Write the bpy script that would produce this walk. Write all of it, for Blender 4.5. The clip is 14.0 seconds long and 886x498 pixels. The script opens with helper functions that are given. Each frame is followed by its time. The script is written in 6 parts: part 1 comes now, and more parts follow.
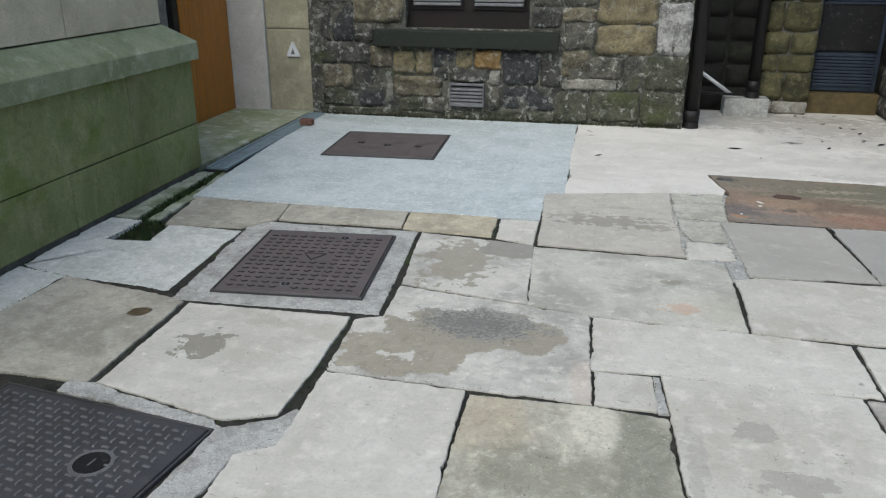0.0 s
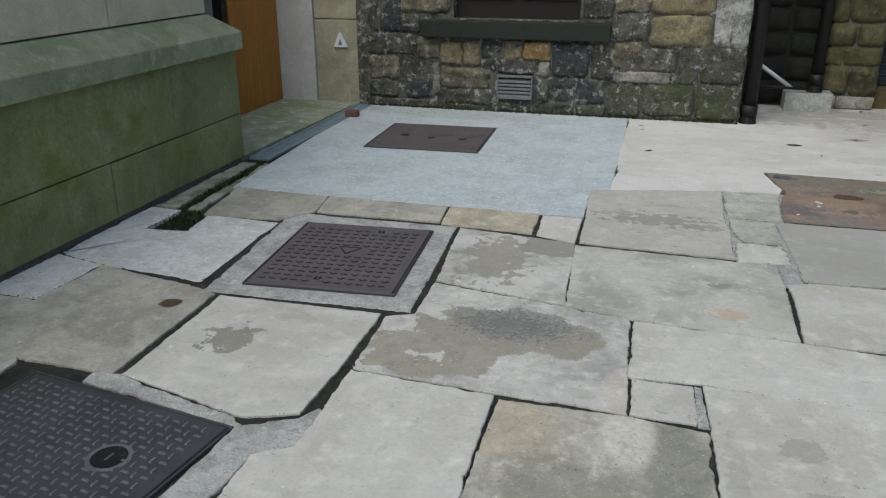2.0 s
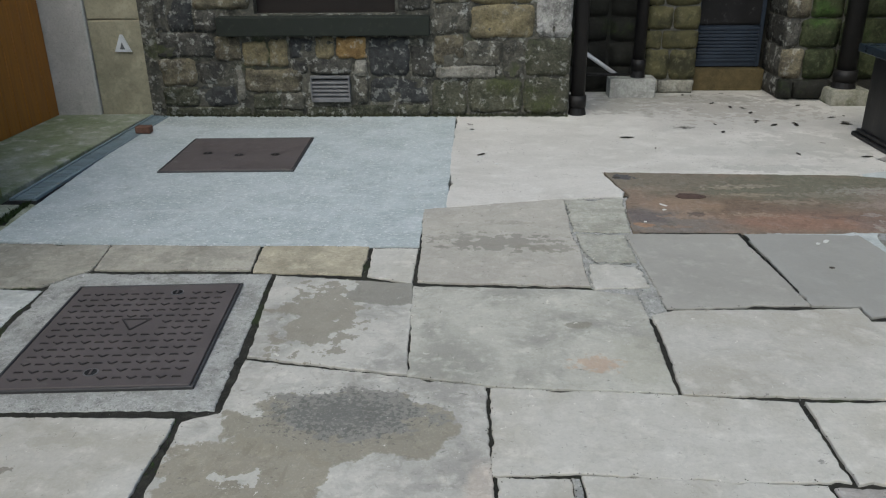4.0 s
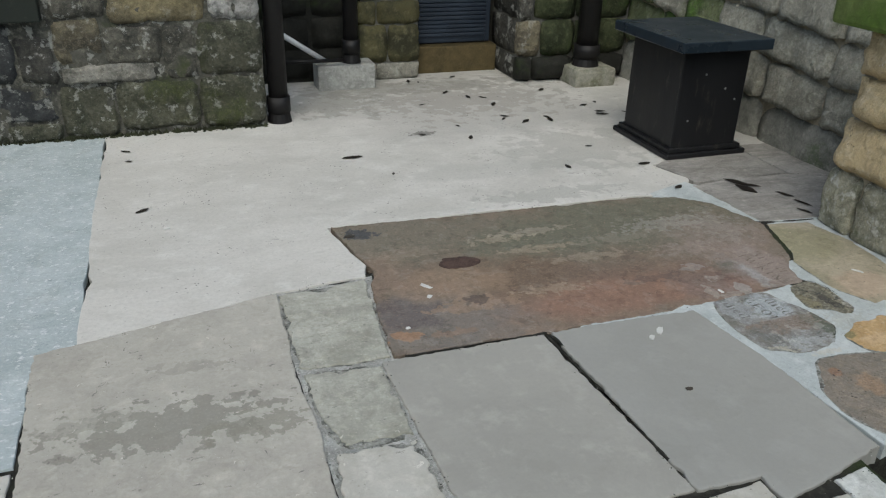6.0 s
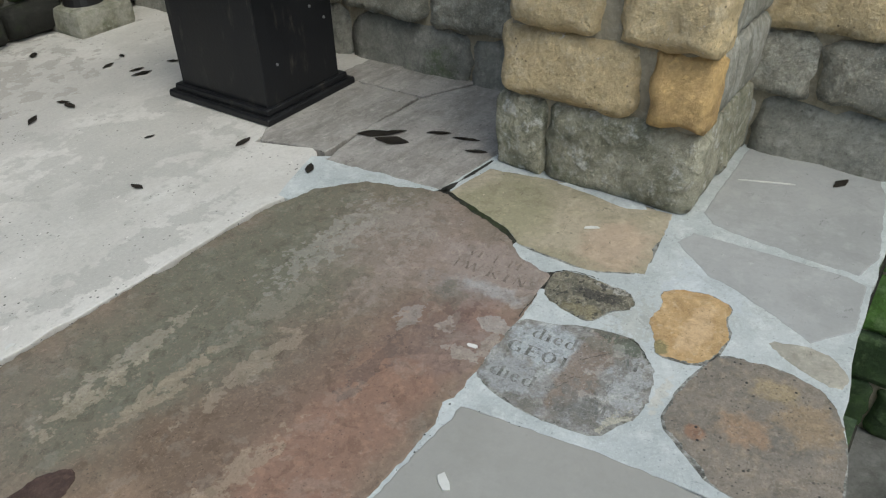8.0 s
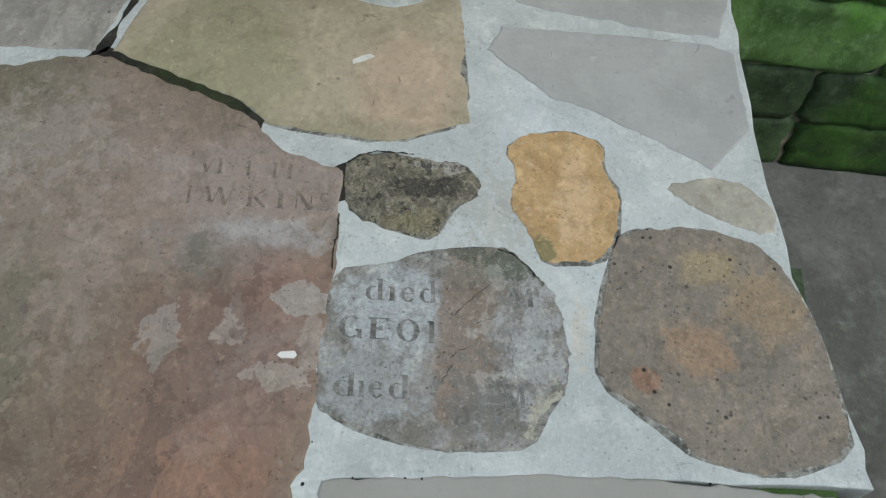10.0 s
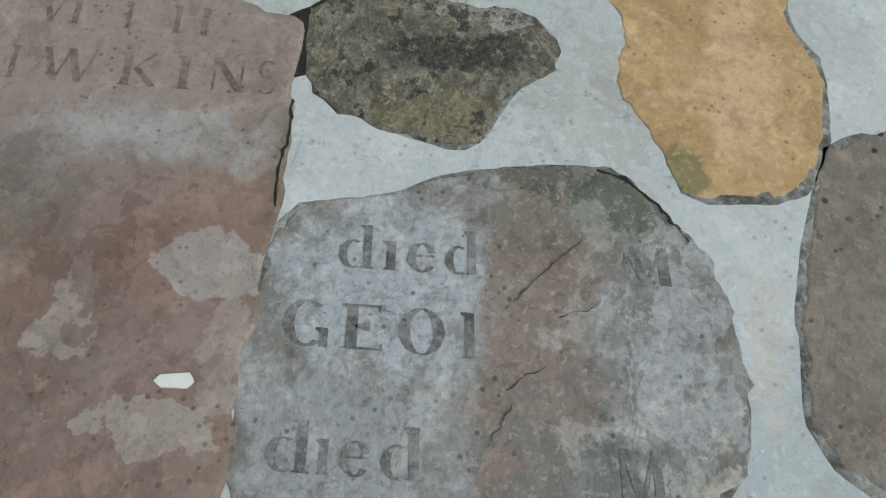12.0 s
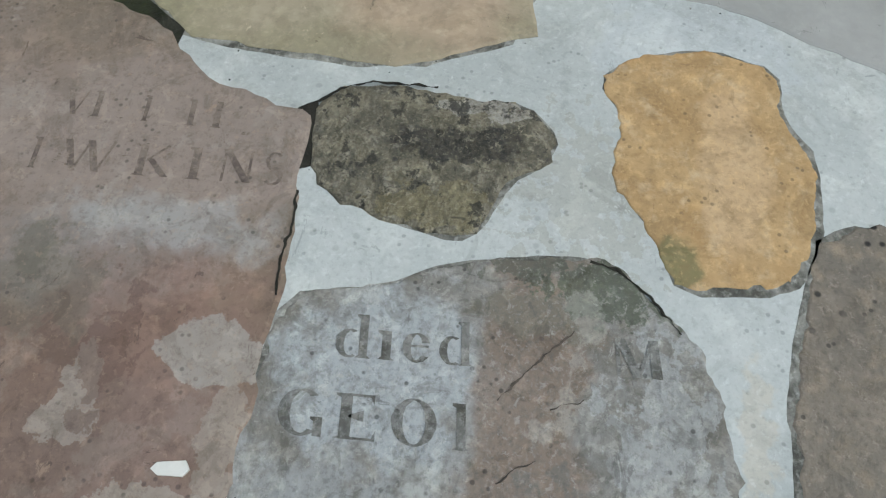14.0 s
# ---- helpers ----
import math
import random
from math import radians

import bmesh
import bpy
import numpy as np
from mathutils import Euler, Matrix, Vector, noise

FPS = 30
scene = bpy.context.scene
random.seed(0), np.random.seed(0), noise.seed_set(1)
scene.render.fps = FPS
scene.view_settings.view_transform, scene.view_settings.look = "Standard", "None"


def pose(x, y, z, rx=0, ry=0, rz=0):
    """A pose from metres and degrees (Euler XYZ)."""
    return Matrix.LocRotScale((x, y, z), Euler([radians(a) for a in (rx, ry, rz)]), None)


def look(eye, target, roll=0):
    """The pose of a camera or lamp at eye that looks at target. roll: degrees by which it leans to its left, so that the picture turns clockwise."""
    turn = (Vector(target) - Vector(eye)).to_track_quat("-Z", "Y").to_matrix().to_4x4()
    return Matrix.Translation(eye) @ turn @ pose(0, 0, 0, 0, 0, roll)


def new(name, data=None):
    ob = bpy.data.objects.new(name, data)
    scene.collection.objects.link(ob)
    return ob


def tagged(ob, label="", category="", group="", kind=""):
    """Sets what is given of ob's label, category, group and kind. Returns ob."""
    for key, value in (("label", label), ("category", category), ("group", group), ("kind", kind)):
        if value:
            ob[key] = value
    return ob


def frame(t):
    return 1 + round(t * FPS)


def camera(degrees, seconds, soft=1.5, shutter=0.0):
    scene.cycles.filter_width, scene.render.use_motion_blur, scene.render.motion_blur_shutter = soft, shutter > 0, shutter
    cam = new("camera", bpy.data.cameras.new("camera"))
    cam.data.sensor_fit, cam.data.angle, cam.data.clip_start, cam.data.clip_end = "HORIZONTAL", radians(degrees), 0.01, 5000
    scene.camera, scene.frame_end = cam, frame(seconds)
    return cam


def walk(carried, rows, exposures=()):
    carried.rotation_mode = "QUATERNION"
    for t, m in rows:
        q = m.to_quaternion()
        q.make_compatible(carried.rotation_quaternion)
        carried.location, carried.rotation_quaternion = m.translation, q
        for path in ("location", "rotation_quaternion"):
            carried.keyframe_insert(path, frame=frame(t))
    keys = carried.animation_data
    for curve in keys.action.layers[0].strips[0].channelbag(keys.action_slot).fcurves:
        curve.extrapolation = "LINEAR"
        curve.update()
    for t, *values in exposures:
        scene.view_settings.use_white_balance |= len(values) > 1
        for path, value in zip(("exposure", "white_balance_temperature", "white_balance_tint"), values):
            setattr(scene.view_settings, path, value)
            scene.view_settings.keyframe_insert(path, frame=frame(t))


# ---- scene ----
cam = camera(59.2, 14.0, soft=1.2)
PATH = [
    (0, (0.655, -0.546, 1.403), (0.278, 1.284, 0.691), 0.2),
    (0.5, (0.73, -0.415, 1.39), (0.378, 1.425, 0.69), 0.7),
    (1, (0.769, -0.369, 1.359), (0.518, 1.471, 0.616), 1.3),
    (1.5, (0.757, -0.401, 1.366), (0.424, 1.426, 0.623), 0.8),
    (2, (0.701, -0.428, 1.381), (0.196, 1.365, 0.651), -0.1),
    (2.2, (0.711, -0.409, 1.385), (0.182, 1.379, 0.664), -0.4),
    (4.3, (0.638, 0.508, 1.428), (0.601, 2.351, 0.651), 0.4),
    (4.5, (0.696, 0.721, 1.444), (0.667, 2.575, 0.694), 2.0),
    (5, (0.778, 1.123, 1.435), (0.907, 2.964, 0.665), 3.9),
    (5.5, (0.806, 1.551, 1.432), (1.281, 3.306, 0.597), 2.3),
    (6, (0.859, 1.873, 1.367), (1.448, 3.569, 0.485), 1.5),
    (6.5, (0.968, 2.291, 1.348), (1.689, 3.92, 0.438), 0.9),
    (7, (1.133, 2.588, 1.271), (2.163, 3.987, 0.28), 2.4),
    (7.5, (1.327, 2.909, 1.283), (2.623, 3.995, 0.215), 1.4),
    (8, (1.468, 3.121, 1.246), (2.801, 4.089, 0.112), -2.1),
    (8.5, (1.694, 3.341, 1.257), (3.062, 4.106, 0.015), -3.9),
    (9, (1.902, 3.453, 1.182), (3.246, 3.847, -0.245), -4.3),
    (9.2, (1.975, 3.529, 1.158), (3.255, 3.761, -0.361), -3.4),
    (11.3, (2.433, 3.690, 0.673), (3.341, 3.758, -1.108), 4.0),
    (11.5, (2.476, 3.690, 0.586), (3.386, 3.764, -1.193), 3.6),
    (12, (2.490, 3.689, 0.554), (3.386, 3.766, -1.232), 2.8),
    (12.5, (2.491, 3.690, 0.556), (3.376, 3.785, -1.235), 1.9),
    (13, (2.487, 3.682, 0.557), (3.398, 3.787, -1.220), 1.5),
    (13.5, (2.496, 3.670, 0.569), (3.463, 3.785, -1.178), 1.6),
    (14, (2.509, 3.666, 0.581), (3.525, 3.830, -1.135), -0.4),
]
walk(cam, [(t, look(eye, target, roll)) for t, eye, target, roll in PATH], exposures=[(0, 0.44, 6340, 3), (1, 0.28, 6340, 3), (2, 0.17, 6340, 3), (4.5, 0.09, 6350, 2), (6.5, 0.13, 6370, 1), (7.5, 0.28, 6390, 1), (8.2, 0.3, 6390, 0), (9, 0.28, 6370, -1), (11.5, 0.12, 6310, -1), (12.5, 0.22, 6310, -1), (14, 0.27, 6310, -1)])

# ---- light: overcast sky over a small yard ----
world = bpy.data.worlds.new("sky")
scene.world = world
world.use_nodes = True
sky = world.node_tree.nodes.new("ShaderNodeTexSky")
sky.sky_type, sky.sun_disc = "NISHITA", False
sky.sun_elevation, sky.sun_rotation = radians(56), radians(202)
sky.air_density, sky.dust_density, sky.ozone_density = 1.0, 3.5, 1.2
back = world.node_tree.nodes["Background"]
back.inputs["Strength"].default_value = 0.15
world.node_tree.links.new(sky.outputs["Color"], back.inputs["Color"])
sun = new("sun", bpy.data.lights.new("sun", "SUN"))
sun.data.energy, sun.data.angle, sun.data.color = 1.0, radians(70), (1.0, 0.99, 0.97)
sun.matrix_world = look((-1.9, -4.7, 7.5), (0.0, 0.0, 0.0))


# ---- materials ----
def nodes_of(name, rough=0.85, metal=0.0):
    m = bpy.data.materials.new(name)
    m.use_nodes = True
    nt = m.node_tree
    b = nt.nodes["Principled BSDF"]
    b.inputs["Roughness"].default_value, b.inputs["Metallic"].default_value = rough, metal
    b.inputs["Specular IOR Level"].default_value = 0.28
    return m, nt, b


def place(nt):
    return nt.nodes.new("ShaderNodeNewGeometry").outputs["Position"]


def noise_of(nt, pos, scale, detail=6.0, rough=0.6, distort=0.0):
    n = nt.nodes.new("ShaderNodeTexNoise")
    n.inputs["Scale"].default_value, n.inputs["Detail"].default_value = scale, detail
    n.inputs["Roughness"].default_value, n.inputs["Distortion"].default_value = rough, distort
    nt.links.new(pos, n.inputs["Vector"])
    return n.outputs["Fac"]


def ramp(nt, fac, lo, hi, a=0.0, b=1.0):
    r = nt.nodes.new("ShaderNodeMapRange")
    r.interpolation_type = "SMOOTHSTEP"
    for k, v in (("From Min", lo), ("From Max", hi), ("To Min", a), ("To Max", b)):
        r.inputs[k].default_value = v
    nt.links.new(fac, r.inputs["Value"])
    return r.outputs["Result"]


def calc(nt, op, a, b):
    n = nt.nodes.new("ShaderNodeMath")
    n.operation = op
    for i, v in enumerate((a, b)):
        if isinstance(v, (int, float)):
            n.inputs[i].default_value = v
        else:
            nt.links.new(v, n.inputs[i])
    return n.outputs[0]


def blend(nt, fac, a, b, mode="MIX"):
    n = nt.nodes.new("ShaderNodeMix")
    n.data_type, n.blend_type = "RGBA", mode
    for i, v in ((0, fac), (6, a), (7, b)):
        if isinstance(v, (int, float)):
            n.inputs[i].default_value = v
        elif isinstance(v, tuple):
            n.inputs[i].default_value = (*v, 1)
        else:
            nt.links.new(v, n.inputs[i])
    return n.outputs[2]


def spot(nt, pos, cx, cy, rx, ry, ragged=0.8, soft=0.25, freq=9.0):
    """A stain with a ragged outline, about (cx, cy) with half-axes rx and ry."""
    s = nt.nodes.new("ShaderNodeVectorMath")
    s.operation = "SUBTRACT"
    nt.links.new(pos, s.inputs[0])
    s.inputs[1].default_value = (cx, cy, 0)
    d = nt.nodes.new("ShaderNodeVectorMath")
    d.operation = "MULTIPLY"
    nt.links.new(s.outputs[0], d.inputs[0])
    d.inputs[1].default_value = (1 / rx, 1 / ry, 0)
    l = nt.nodes.new("ShaderNodeVectorMath")
    l.operation = "LENGTH"
    nt.links.new(d.outputs[0], l.inputs[0])
    n = noise_of(nt, pos, freq, 8, 0.6)
    total = calc(nt, "ADD", l.outputs["Value"], calc(nt, "MULTIPLY", calc(nt, "SUBTRACT", n, 0.5), ragged * 2.6))
    return ramp(nt, total, 1.0 + soft * 0.6, 1.0 - soft * 0.6)


def stone(name, base, dark=None, light=None, stains=(), grain=60.0, patch=3.0, bump=0.35, depth=0.01, rough=0.9,
          specks=0.0, moss=0.0, mosscol=(0.05, 0.09, 0.015), vary=0.25, pale=0.0, streak=(1, 1, 1), wet=0.0, grime=0.7, pits=0.55, grit=0.2, micro=0.0, flecks=None, mott=(11.0, 0.3), nicks=0.0):
    """Weathered stone: patches, grain, dark pits, moss and named stains."""
    m, nt, b = nodes_of(name, rough)
    pos = place(nt)
    if streak != (1, 1, 1):
        sc = nt.nodes.new("ShaderNodeVectorMath")
        sc.operation = "MULTIPLY"
        nt.links.new(pos, sc.inputs[0])
        sc.inputs[1].default_value = streak
        posn = sc.outputs[0]
    else:
        posn = pos
    dark = dark or tuple(c * 0.66 for c in base)
    light = light or tuple(min(0.9, c * 1.18 + 0.01) for c in base)
    n1 = noise_of(nt, posn, patch, 7, 0.62, 0.4)
    n2 = noise_of(nt, posn, patch * 4.7, 6, 0.65)
    fine = noise_of(nt, pos, grain, 5, 0.7)
    col = blend(nt, ramp(nt, n1, 0.36, 0.6), dark, base)
    col = blend(nt, ramp(nt, n2, 0.48, 0.72, 0.0, 0.8), col, light)
    n3 = noise_of(nt, posn, patch * 1.9, 9, 0.72, 0.8)
    col = blend(nt, ramp(nt, n3, 0.5, 0.66, 0.0, grime), col, dark)
    if vary:
        info = nt.nodes.new("ShaderNodeObjectInfo")
        hsv = nt.nodes.new("ShaderNodeHueSaturation")
        nt.links.new(calc(nt, "ADD", calc(nt, "MULTIPLY", info.outputs["Random"], 2 * vary), 1 - vary), hsv.inputs["Value"])
        nt.links.new(col, hsv.inputs["Color"])
        col = hsv.outputs["Color"]
    for cx, cy, rx, ry, c, amount, *more in stains:
        col = blend(nt, calc(nt, "MULTIPLY", spot(nt, pos, cx, cy, rx, ry, *more), amount), col, c)
    if pale:
        col = blend(nt, ramp(nt, noise_of(nt, pos, 13.0, 8, 0.66), 0.55, 0.6, 0.0, pale), col, (0.5, 0.5, 0.46))
    if moss:
        col = blend(nt, ramp(nt, noise_of(nt, pos, 2.3, 6, 0.65), 0.62 - 0.3 * moss, 0.74 - 0.2 * moss, 0.0, 0.9), col, mosscol)
    col = blend(nt, ramp(nt, fine, 0.42, 0.72, 0.0, 2 * grit), col, tuple(c * 0.5 for c in base), "MIX")
    col = blend(nt, ramp(nt, noise_of(nt, pos, grain * 2.1, 3, 0.6), 0.52, 0.7, 0.0, grit), col, tuple(min(0.9, c * 1.5) for c in base), "MIX")
    if pits:
        v0 = nt.nodes.new("ShaderNodeTexVoronoi")
        v0.inputs["Scale"].default_value = 27
        nt.links.new(pos, v0.inputs["Vector"])
        gate0 = ramp(nt, noise_of(nt, pos, 7.0, 6, 0.7), 0.52, 0.6)
        col = blend(nt, calc(nt, "MULTIPLY", calc(nt, "MULTIPLY", ramp(nt, v0.outputs["Distance"], 0.15, 0.07), gate0), pits), col, tuple(c * 0.25 for c in base))
    n4 = noise_of(nt, pos, mott[0], 9, 0.7, 0.7)
    n5 = noise_of(nt, pos, mott[0] * 1.7, 8, 0.66, 0.4)
    col = blend(nt, ramp(nt, n4, 0.53, 0.6, 0.0, mott[1]), col, (0.6, 0.59, 0.56), "MULTIPLY")
    col = blend(nt, ramp(nt, n5, 0.54, 0.6, 0.0, mott[1]), col, (1.35, 1.34, 1.3), "MULTIPLY")
    if flecks:
        fscale, fcol, famount, fstretch, fcut = flecks
        fs = nt.nodes.new("ShaderNodeVectorMath")
        fs.operation = "MULTIPLY"
        nt.links.new(pos, fs.inputs[0])
        fs.inputs[1].default_value = fstretch
        col = blend(nt, ramp(nt, noise_of(nt, fs.outputs[0], fscale, 8, 0.68), fcut, fcut + 0.05, 0.0, famount), col, fcol)
    if micro:
        col = blend(nt, ramp(nt, noise_of(nt, pos, 190, 4, 0.7), 0.5, 0.66, 0.0, micro), col, tuple(c * 0.45 for c in base))
        col = blend(nt, ramp(nt, noise_of(nt, pos, 130, 5, 0.7, 0.5), 0.56, 0.66, 0.0, micro), col, tuple(min(0.9, c * 1.55 + 0.02) for c in base))
        vm = nt.nodes.new("ShaderNodeTexVoronoi")
        vm.inputs["Scale"].default_value = 95
        nt.links.new(pos, vm.inputs["Vector"])
        gm = ramp(nt, noise_of(nt, pos, 17.0, 5), 0.5, 0.58)
        col = blend(nt, calc(nt, "MULTIPLY", calc(nt, "MULTIPLY", ramp(nt, vm.outputs["Distance"], 0.24, 0.12), gm), min(1.0, micro * 1.6)), col, (0.03, 0.03, 0.027))
    if nicks:
        for stretch, cut, shade in (((1.0, 2.6, 1.0), 0.635, 0.4), ((2.4, 1.0, 1.0), 0.645, 0.35), ((1.0, 1.0, 1.0), 0.64, 1.45)):
            ns = nt.nodes.new("ShaderNodeVectorMath")
            ns.operation = "MULTIPLY"
            nt.links.new(pos, ns.inputs[0])
            ns.inputs[1].default_value = stretch
            col = blend(nt, ramp(nt, noise_of(nt, ns.outputs[0], 17.0 if shade < 1 else 30.0, 9, 0.74, 0.6), cut, cut + 0.02, 0.0, nicks), col, tuple(min(0.85, c * shade) for c in base))
    if specks:
        v = nt.nodes.new("ShaderNodeTexVoronoi")
        v.inputs["Scale"].default_value = 46
        nt.links.new(pos, v.inputs["Vector"])
        gate = ramp(nt, noise_of(nt, pos, 5.0, 4), 0.5, 0.62)
        col = blend(nt, calc(nt, "MULTIPLY", calc(nt, "MULTIPLY", ramp(nt, v.outputs["Distance"], 0.2, 0.1), gate), specks), col, (0.03, 0.03, 0.028))
    nt.links.new(col, b.inputs["Base Color"])
    bm_ = nt.nodes.new("ShaderNodeBump")
    bm_.inputs["Strength"].default_value, bm_.inputs["Distance"].default_value = bump, depth
    h = calc(nt, "ADD", calc(nt, "ADD", calc(nt, "MULTIPLY", fine, 0.28), n2), calc(nt, "MULTIPLY", n3, 0.8))
    nt.links.new(h, bm_.inputs["Height"])
    nt.links.new(bm_.outputs["Normal"], b.inputs["Normal"])
    nt.links.new(ramp(nt, n2, 0.3, 0.7, max(0.2, rough - 0.12 - wet), rough), b.inputs["Roughness"])
    return m


PALE, GREY, TAN = (0.47, 0.455, 0.415), (0.32, 0.32, 0.30), (0.36, 0.31, 0.22)
flag_pale = stone("pale_flagstone", PALE, (0.40, 0.38, 0.33), nicks=0.75, vary=0.07, bump=0.2, grime=0.35, grit=0.1, patch=2.2, pits=0.4, mott=(9.0, 0.16))
flag_stained = stone("pale_flagstone_worn_hollow", PALE, nicks=0.75, vary=0.0, stains=(
    (0.22, 2.2, 0.36, 0.17, (0.255, 0.235, 0.185), 0.95, 0.55, 0.06, 7.0), (-0.04, 1.96, 0.24, 0.16, (0.27, 0.245, 0.19), 0.9, 0.6, 0.06, 8.0),
    (0.24, 2.27, 0.25, 0.13, (0.215, 0.21, 0.19), 0.9, 0.8, 0.1, 10.0), (0.22, 2.26, 0.17, 0.09, (0.12, 0.12, 0.112), 0.7, 2.6, 0.06, 60.0),
    (-0.02, 1.95, 0.06, 0.03, PALE, 0.95, 2.0, 0.05, 16.0), (0.66, 1.9, 0.05, 0.16, (0.47, 0.40, 0.34), 0.5, 0.8, 0.5, 7.0)), specks=0.2, grime=0.3, grit=0.1)
flag_hollow = stone("pale_flagstone_small_mark", PALE, (0.40, 0.38, 0.33), nicks=0.75, vary=0.0, bump=0.2, grime=0.3, grit=0.1, patch=2.2, pits=0.4, stains=(
    (-0.78, 1.86, 0.09, 0.1, (0.2, 0.185, 0.15), 0.85, 1.6, 0.06, 16.0), (-0.62, 2.1, 0.1, 0.03, (0.36, 0.34, 0.29), 0.6, 1.6, 0.2, 14.0)), mott=(9.0, 0.16))
flag_scuffed = stone("pale_flagstone_faint_marks", PALE, (0.40, 0.38, 0.33), nicks=0.75, vary=0.0, bump=0.2, grime=0.3, grit=0.1, patch=2.2, pits=0.4, stains=(
    (1.2, 1.69, 0.06, 0.05, (0.3, 0.285, 0.25), 0.8, 1.6, 0.1, 16.0), (1.27, 1.43, 0.1, 0.06, (0.3, 0.285, 0.25), 0.8, 1.6, 0.1, 14.0), (1.0, 1.5, 0.03, 0.2, (0.3, 0.29, 0.26), 0.5, 1.6, 0.2, 20.0)), mott=(9.0, 0.16))
flag_lichen = stone("mottled_flagstone", (0.42, 0.40, 0.33), nicks=0.75, vary=0.0, patch=4.0, specks=0.6, stains=(
    (0.36, 1.6, 0.13, 0.2, (0.42, 0.36, 0.26), 0.6, 0.9, 0.7), (0.55, 1.34, 0.22, 0.12, (0.21, 0.205, 0.155), 0.7, 1.3, 0.6, 12.0),
    (0.85, 1.45, 0.1, 0.3, (0.19, 0.19, 0.15), 0.8, 0.8, 0.5), (0.7, 1.62, 0.08, 0.14, (0.52, 0.50, 0.42), 0.8, 0.7, 0.4)))
flag_spotted = stone("blotched_flagstone", PALE, nicks=0.75, vary=0.0, stains=(
    (0.02, 2.93, 0.15, 0.26, (0.25, 0.23, 0.185), 0.85, 2.0, 0.05, 13.0), (0.29, 3.14, 0.2, 0.13, (0.23, 0.22, 0.19), 0.9, 0.6, 0.06, 8.0)), grime=0.3, grit=0.1, mott=(9.0, 0.16))
flag_rust = stone("rust_marked_flagstone", (0.44, 0.43, 0.38), nicks=0.75, vary=0.0, stains=(
    (1.05, 2.58, 0.07, 0.05, (0.44, 0.27, 0.16), 0.5, 1.6, 0.6, 26.0), (1.22, 2.62, 0.1, 0.16, (0.34, 0.33, 0.26), 0.4, 0.7, 0.5),
    (1.02, 2.86, 0.05, 0.03, (0.2, 0.19, 0.15), 0.7, 0.8, 0.2, 20.0)), grime=0.35, grit=0.1, mott=(9.0, 0.16))
flag_grey = stone("smooth_grey_flagstone", (0.29, 0.285, 0.265), (0.27, 0.265, 0.245), (0.31, 0.305, 0.285), vary=0.03, bump=0.1, patch=2.0, grime=0.2, pits=0.1, grit=0.04, mott=(4.0, 0.08))
flag_bluegrey = stone("blue_grey_flagstone", (0.315, 0.305, 0.277), (0.28, 0.271, 0.246), vary=0.03, bump=0.1, patch=2.0, grime=0.2, pits=0.1, grit=0.04, mott=(4.0, 0.08))
flag_small = stone("mottled_small_flagstone", (0.40, 0.395, 0.345), (0.30, 0.295, 0.25), (0.47, 0.46, 0.41), vary=0.05, patch=5, bump=0.5, grime=0.5, nicks=0.8, flecks=(9.0, (0.27, 0.265, 0.225), 0.7, (0.6, 1.4, 1), 0.58))
flag_cool = stone("cool_grey_flagstone", (0.335, 0.34, 0.335), (0.29, 0.295, 0.29), (0.37, 0.375, 0.37), nicks=0.45, vary=0.03, bump=0.12, patch=3.0, grime=0.3, pits=0.15, grit=0.06, mott=(7.0, 0.14))
flag_tan = stone("buff_flagstone", (0.385, 0.365, 0.31), nicks=0.75, vary=0.08, bump=0.3, specks=0.2)
flag_yellow = stone("yellow_sandstone_flagstone", (0.43, 0.39, 0.295), nicks=0.75, vary=0.0, bump=0.3)
flag_marked = stone("scuffed_flagstone", (0.41, 0.39, 0.345), (0.365, 0.345, 0.305), nicks=0.9, vary=0.0, stains=(
    (0.72, 3.68, 0.24, 0.09, (0.22, 0.21, 0.18), 0.75, 2.2, 0.06, 19.0), (0.95, 3.62, 0.13, 0.05, (0.24, 0.23, 0.19), 0.75, 1.8, 0.06, 19.0), (0.55, 3.74, 0.14, 0.04, (0.28, 0.27, 0.23), 0.6, 2.0, 0.06, 19.0), (0.8, 3.95, 0.1, 0.03, (0.3, 0.285, 0.245), 0.6, 2.0, 0.06, 19.0)), grime=0.3, grit=0.1, mott=(9.0, 0.16))
flag_green = stone("damp_pale_flagstone", (0.52, 0.53, 0.51), (0.42, 0.43, 0.405), nicks=0.75, vary=0.05, patch=5, grime=0.8, bump=0.5, specks=0.3)
flag_dull = stone("dull_grey_flagstone", (0.33, 0.31, 0.287), (0.22, 0.207, 0.19), nicks=0.75, vary=0.06, bump=0.4, specks=0.5, streak=(1, 2.5, 1))
